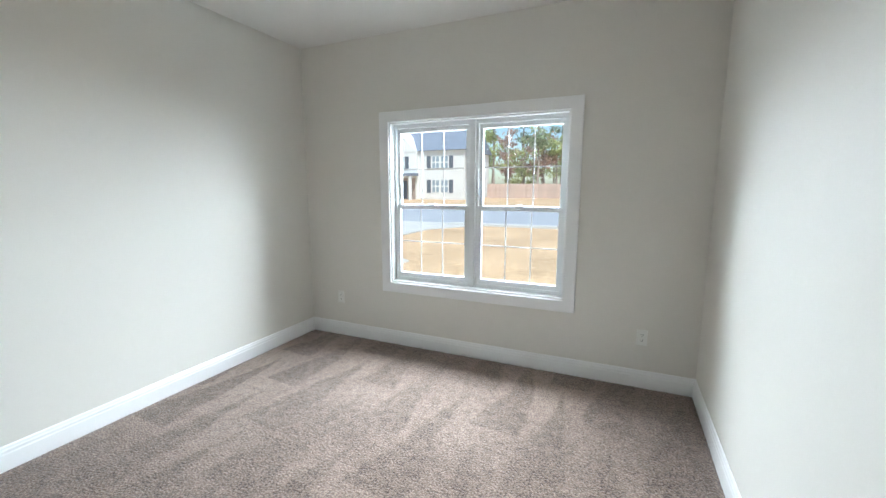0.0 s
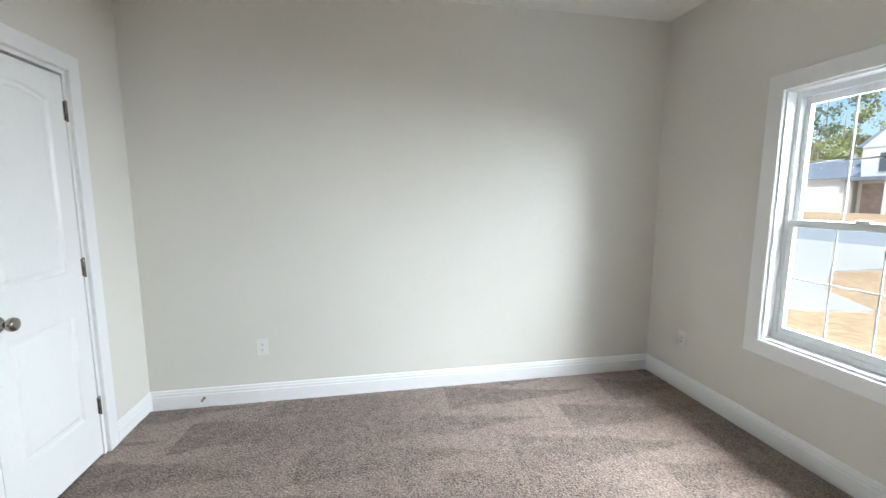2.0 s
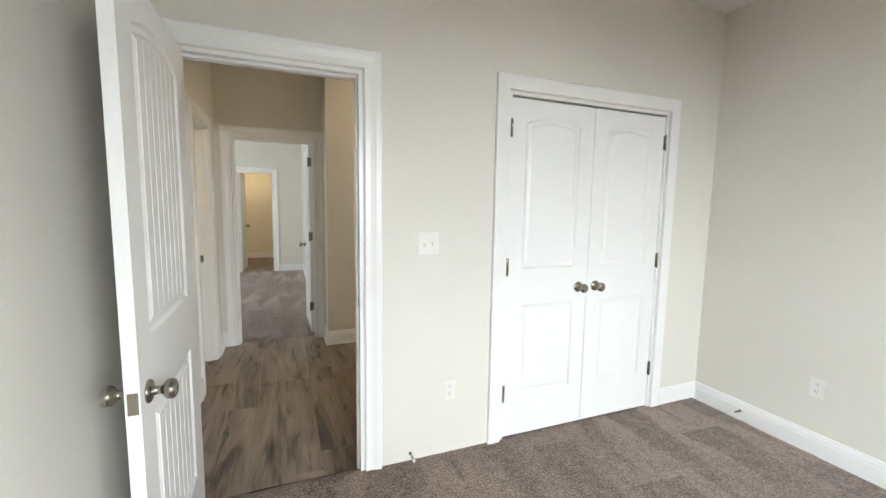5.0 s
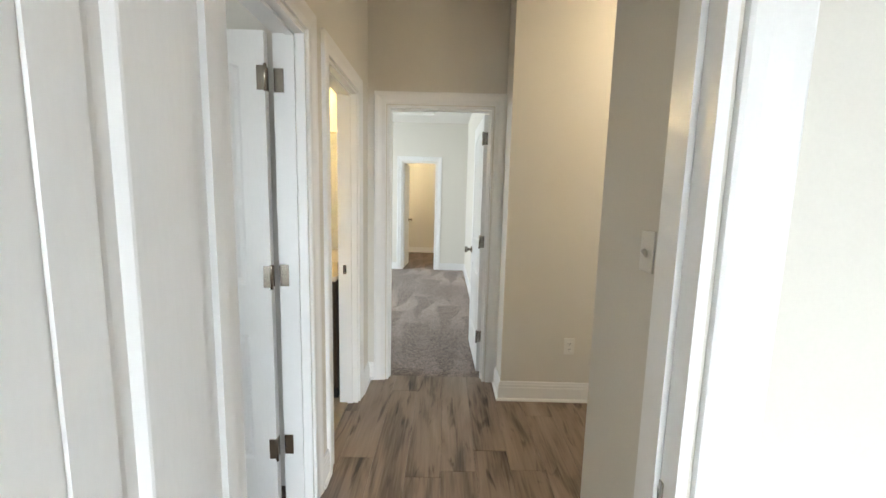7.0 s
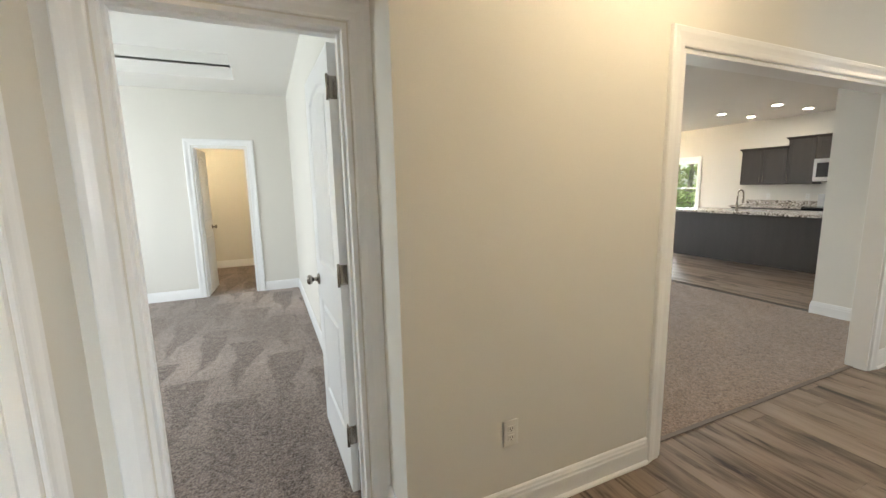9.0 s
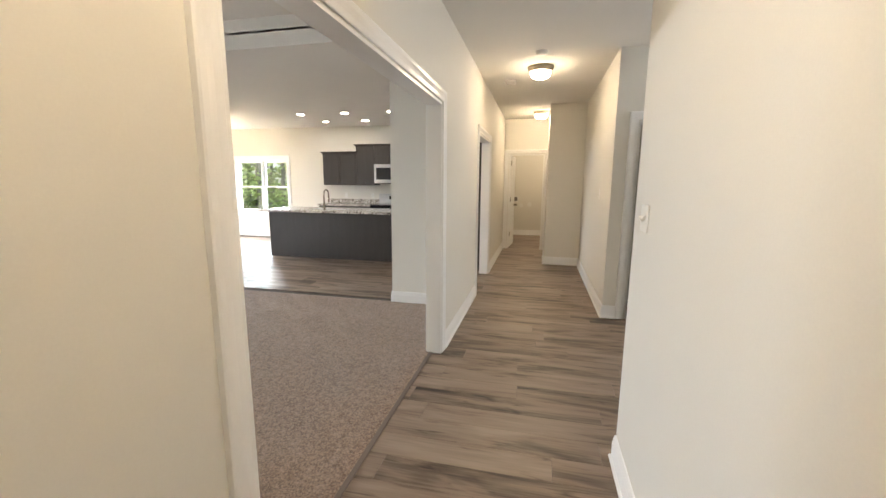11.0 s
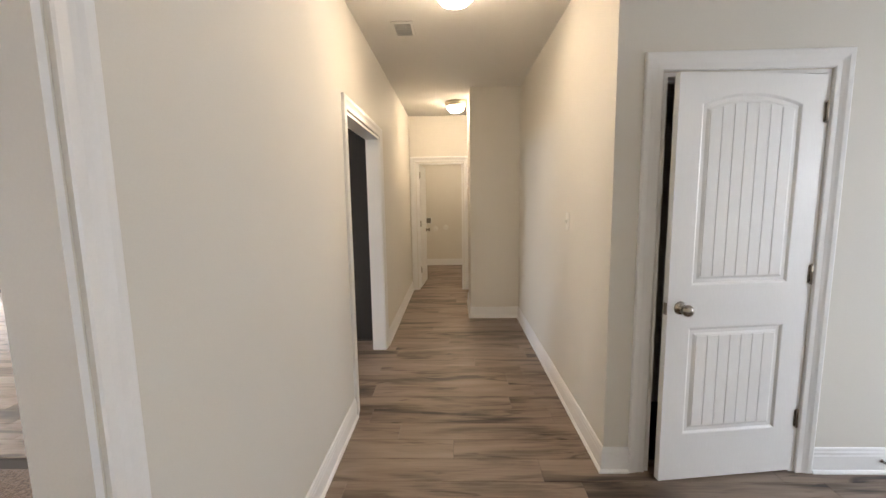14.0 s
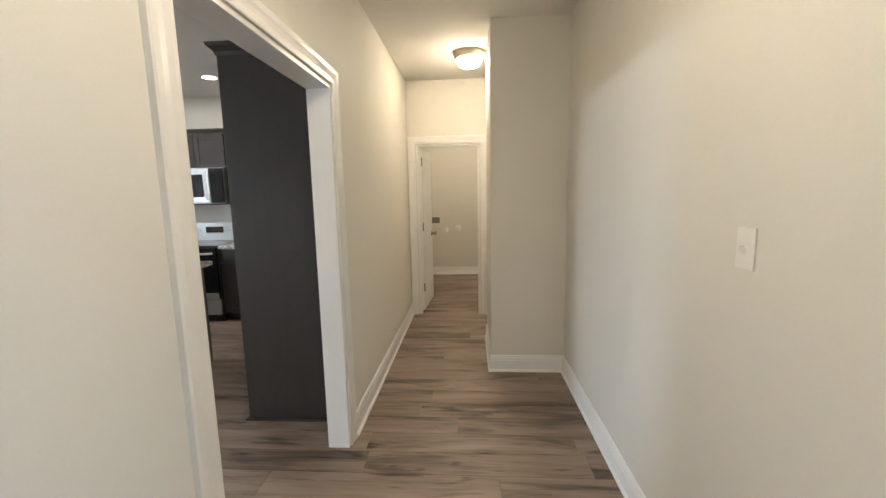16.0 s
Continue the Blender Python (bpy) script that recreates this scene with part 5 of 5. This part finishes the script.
def tree(x, y, h, spread, leaf, label, seed, pine=False, low=0.3, leaves=90):
    rng = random.Random(seed)
    z0 = ground_z(x, y)
    ob = thing("tree", label, "tree", pose(x, y, z0))
    lean = rng.uniform(-0.4, 0.4)
    tr = [(lean * k / 6 + rng.uniform(-0.08, 0.08), rng.uniform(-0.08, 0.08), h * k / 6 - 0.1) for k in range(7)]
    bm = tube(tr, [0.20 * (1 - 0.13 * k) for k in range(7)], 7)
    limbs = []
    for k in range(9):
        s = rng.uniform(0.55, 0.98) if pine else rng.uniform(low, 0.95)
        base = Vector(tr[int(s * 6)])
        a = rng.uniform(0, 6.28)
        tip = base + Vector((math.cos(a) * spread * rng.uniform(0.5, 1), math.sin(a) * spread * rng.uniform(0.5, 1), rng.uniform(0.3, 1.6)))
        limbs.append((base, tip))
        b2 = tube([base, (base + tip) / 2 + Vector((0, 0, 0.1)), tip], [0.06, 0.04, 0.015], 5)
        me = bpy.data.meshes.new("tmp")
        b2.to_mesh(me)
        b2.free()
        bm.from_mesh(me)
        bpy.data.meshes.remove(me)
    part("trunk", bm, BARK, ob)
    vs, fs = [], []
    for base, tip in limbs:
        for _ in range(leaves):
            c = base.lerp(tip, rng.uniform(0.25, 1.1)) + Vector((rng.gauss(0, 0.45), rng.gauss(0, 0.45), rng.gauss(0, 0.35)))
            r = rng.uniform(0.10, 0.30)
            u = Vector((rng.gauss(0, 1), rng.gauss(0, 1), rng.gauss(0, 1))).normalized()
            w = u.orthogonal().normalized()
            i = len(vs)
            vs += [c - u * r, c + w * r * 0.6, c + u * r, c - w * r * 0.6]
            fs.append((i, i + 1, i + 2, i + 3))
    me = bpy.data.meshes.new("crown")
    me.from_pydata([tuple(v) for v in vs], [], fs)
    me.materials.append(leaf)
    cr = new("crown", me)
    cr.parent = ob
    return ob


rng = random.Random(4)
kinds = [(LEAF_P, True, "tall pine with bare trunk and high crown"), (LEAF_G, False, "slender yellow-green spring tree"), (LEAF_R, False, "slender tree with reddish spring buds")]
for k in range(85):
    leaf, pine, lab = kinds[rng.choice((0, 1, 1, 2, 2))]
    tree(rng.uniform(-62, 22), rng.uniform(58, 78), rng.uniform(11, 20) if pine else rng.uniform(8, 14), rng.uniform(1.5, 3), leaf, lab, 100 + k, pine)
# the wood behind the house, thick with young growth at its edge
for k in range(80):
    a, d = radians(rng.uniform(196, 262)), rng.uniform(17, 34)
    x, y = -8 + d * math.cos(a), -8 + d * math.sin(a)
    if d < 25:
        leaf = rng.choice((LEAF_Y, LEAF_Y, LEAF_G))
        tree(x, y, rng.uniform(4, 7.5), rng.uniform(1.4, 2.4), leaf, "young leafy tree at the edge of the wood", 300 + k, low=0.05, leaves=45)
    else:
        leaf, pine, lab = kinds[rng.choice((0, 1, 1))]
        tree(x, y, rng.uniform(9, 15), rng.uniform(1.6, 3), leaf, lab, 300 + k, pine)

# ---- floors ----
setting("subfloor", box(-11.39, -9.32, -0.2, 4.72, 4.63, -0.012), SUBFLOOR, "dark subfloor under the planks", "floor")


def carpet(name, rects, mat, label, pile=0.006):
    """Carpet as a finely uneven sheet with thickness."""
    vs, fs = [], []
    for x0, y0, x1, y1 in rects:
        step = 0.045
        nx, ny = max(2, int((x1 - x0) / step)), max(2, int((y1 - y0) / step))
        o = len(vs)
        for j in range(ny + 1):
            for i in range(nx + 1):
                x, y = x0 + (x1 - x0) * i / nx, y0 + (y1 - y0) * j / ny
                e = i in (0, nx) or j in (0, ny)
                vs.append((x, y, -0.002 if e else pile + 0.0035 * noise.noise((x * 9, y * 9, 0)) + 0.002 * noise.noise((x * 31, y * 31, 3))))
        for j in range(ny):
            for i in range(nx):
                a = o + j * (nx + 1) + i
                fs.append((a, a + 1, a + nx + 2, a + nx + 1))
    me = bpy.data.meshes.new(name)
    me.from_pydata(vs, [], fs)
    me.materials.append(mat)
    for p in me.polygons:
        p.use_smooth = True
    return tagged(new(name, me), label, "carpet", kind="structure")


carpet("floor_bedroom_carpet", [(-1.93, 0.71, 1.455, 4.49)], CARPET, "brown-beige twist carpet with vacuum marks", 0.020)
carpet("floor_great_room_carpet", [(-4.44, -9.2, 0.43, -1.40)], CARPET3, "brown-beige twist carpet of the great room")
carpet("floor_master_carpet", [(0.55, -6.30, 4.6, -1.66)], CARPET2, "brown-beige carpet brushed in wedges")
carpet("floor_dressing_carpet", [(0.55, -8.6, 2.9, -6.30)], CARPET, "brown carpet of the dressing room")
carpet("floor_side_room_carpet", [(1.56, -0.43, 3.9, 2.5)], CARPET, "brown-beige carpet of the side room")
setting("floor_bathroom", box(1.565, -1.93, -0.011, 3.9, -0.55, 0.0), TANFLOOR, "tan vinyl bathroom floor", "floor")
setting("threshold", box(-4.47, -1.425, -0.01, -0.6, -1.395, 0.006, 0.002), material("brown_threshold", (0.16, 0.12, 0.10), 0.5), "thin brown transition strip between planks and carpet", "trim")

# planks run north to south, staggered
planks = tagged(new("floor_planks"), "grey-brown wood-look vinyl plank floor", "floor", kind="structure")
PW, PL = 0.182, 1.22
plank_meshes = {}


def plank(x0, y0, x1, y1):
    key = (round(x1 - x0, 3), round(y1 - y0, 3))
    if key[0] < 0.01 or key[1] < 0.02:
        return
    if key not in plank_meshes:
        g = 0.0006
        bm = bmesh.new()
        w, h, b = key[0], key[1], 0.0016
        lo = [bm.verts.new(p) for p in ((g, g, -0.006), (w - g, g, -0.006), (w - g, h - g, -0.006), (g, h - g, -0.006))]
        md = [bm.verts.new((v.co.x, v.co.y, -b * 0.7)) for v in lo]
        hi = [bm.verts.new(p) for p in ((g + b, g + b, 0), (w - g - b, g + b, 0), (w - g - b, h - g - b, 0), (g + b, h - g - b, 0))]
        bm.faces.new(hi)
        for r0, r1 in ((lo, md), (md, hi)):
            for i in range(4):
                bm.faces.new((r0[i], r0[(i + 1) % 4], r1[(i + 1) % 4], r1[i]))
        plank_meshes[key] = mesh_of(bm, "plank", PLANK)
    o = new("plank", plank_meshes[key])
    o.parent = planks
    o.location = (x0, y0, 0)


rng = random.Random(11)
i = 0
x = -11.27
while x < 1.55:
    xa, xb = x, min(x + PW, 1.56)
    xm = (xa + xb) / 2
    if xm < -8.93:
        lo, hi = -1.48, 0.28
    elif xm < -7.25:
        lo, hi = (-9.2 if xm > -9.15 else -1.445), (0.145 if xm < -8.05 else -0.44)
    elif xm < -4.45:
        lo, hi = -9.2, 0.145
    elif xm < -2.05:
        lo, hi = -1.41, 4.49
    elif xm < 0.37:
        lo, hi = -1.41, -0.124
    else:
        lo, hi = -1.66, 0.71
    y = lo - rng.uniform(0, PL)
    while y < hi:
        plank(xa, max(y, lo), xb, min(y + PL, hi))
        y += PL
    x += PW
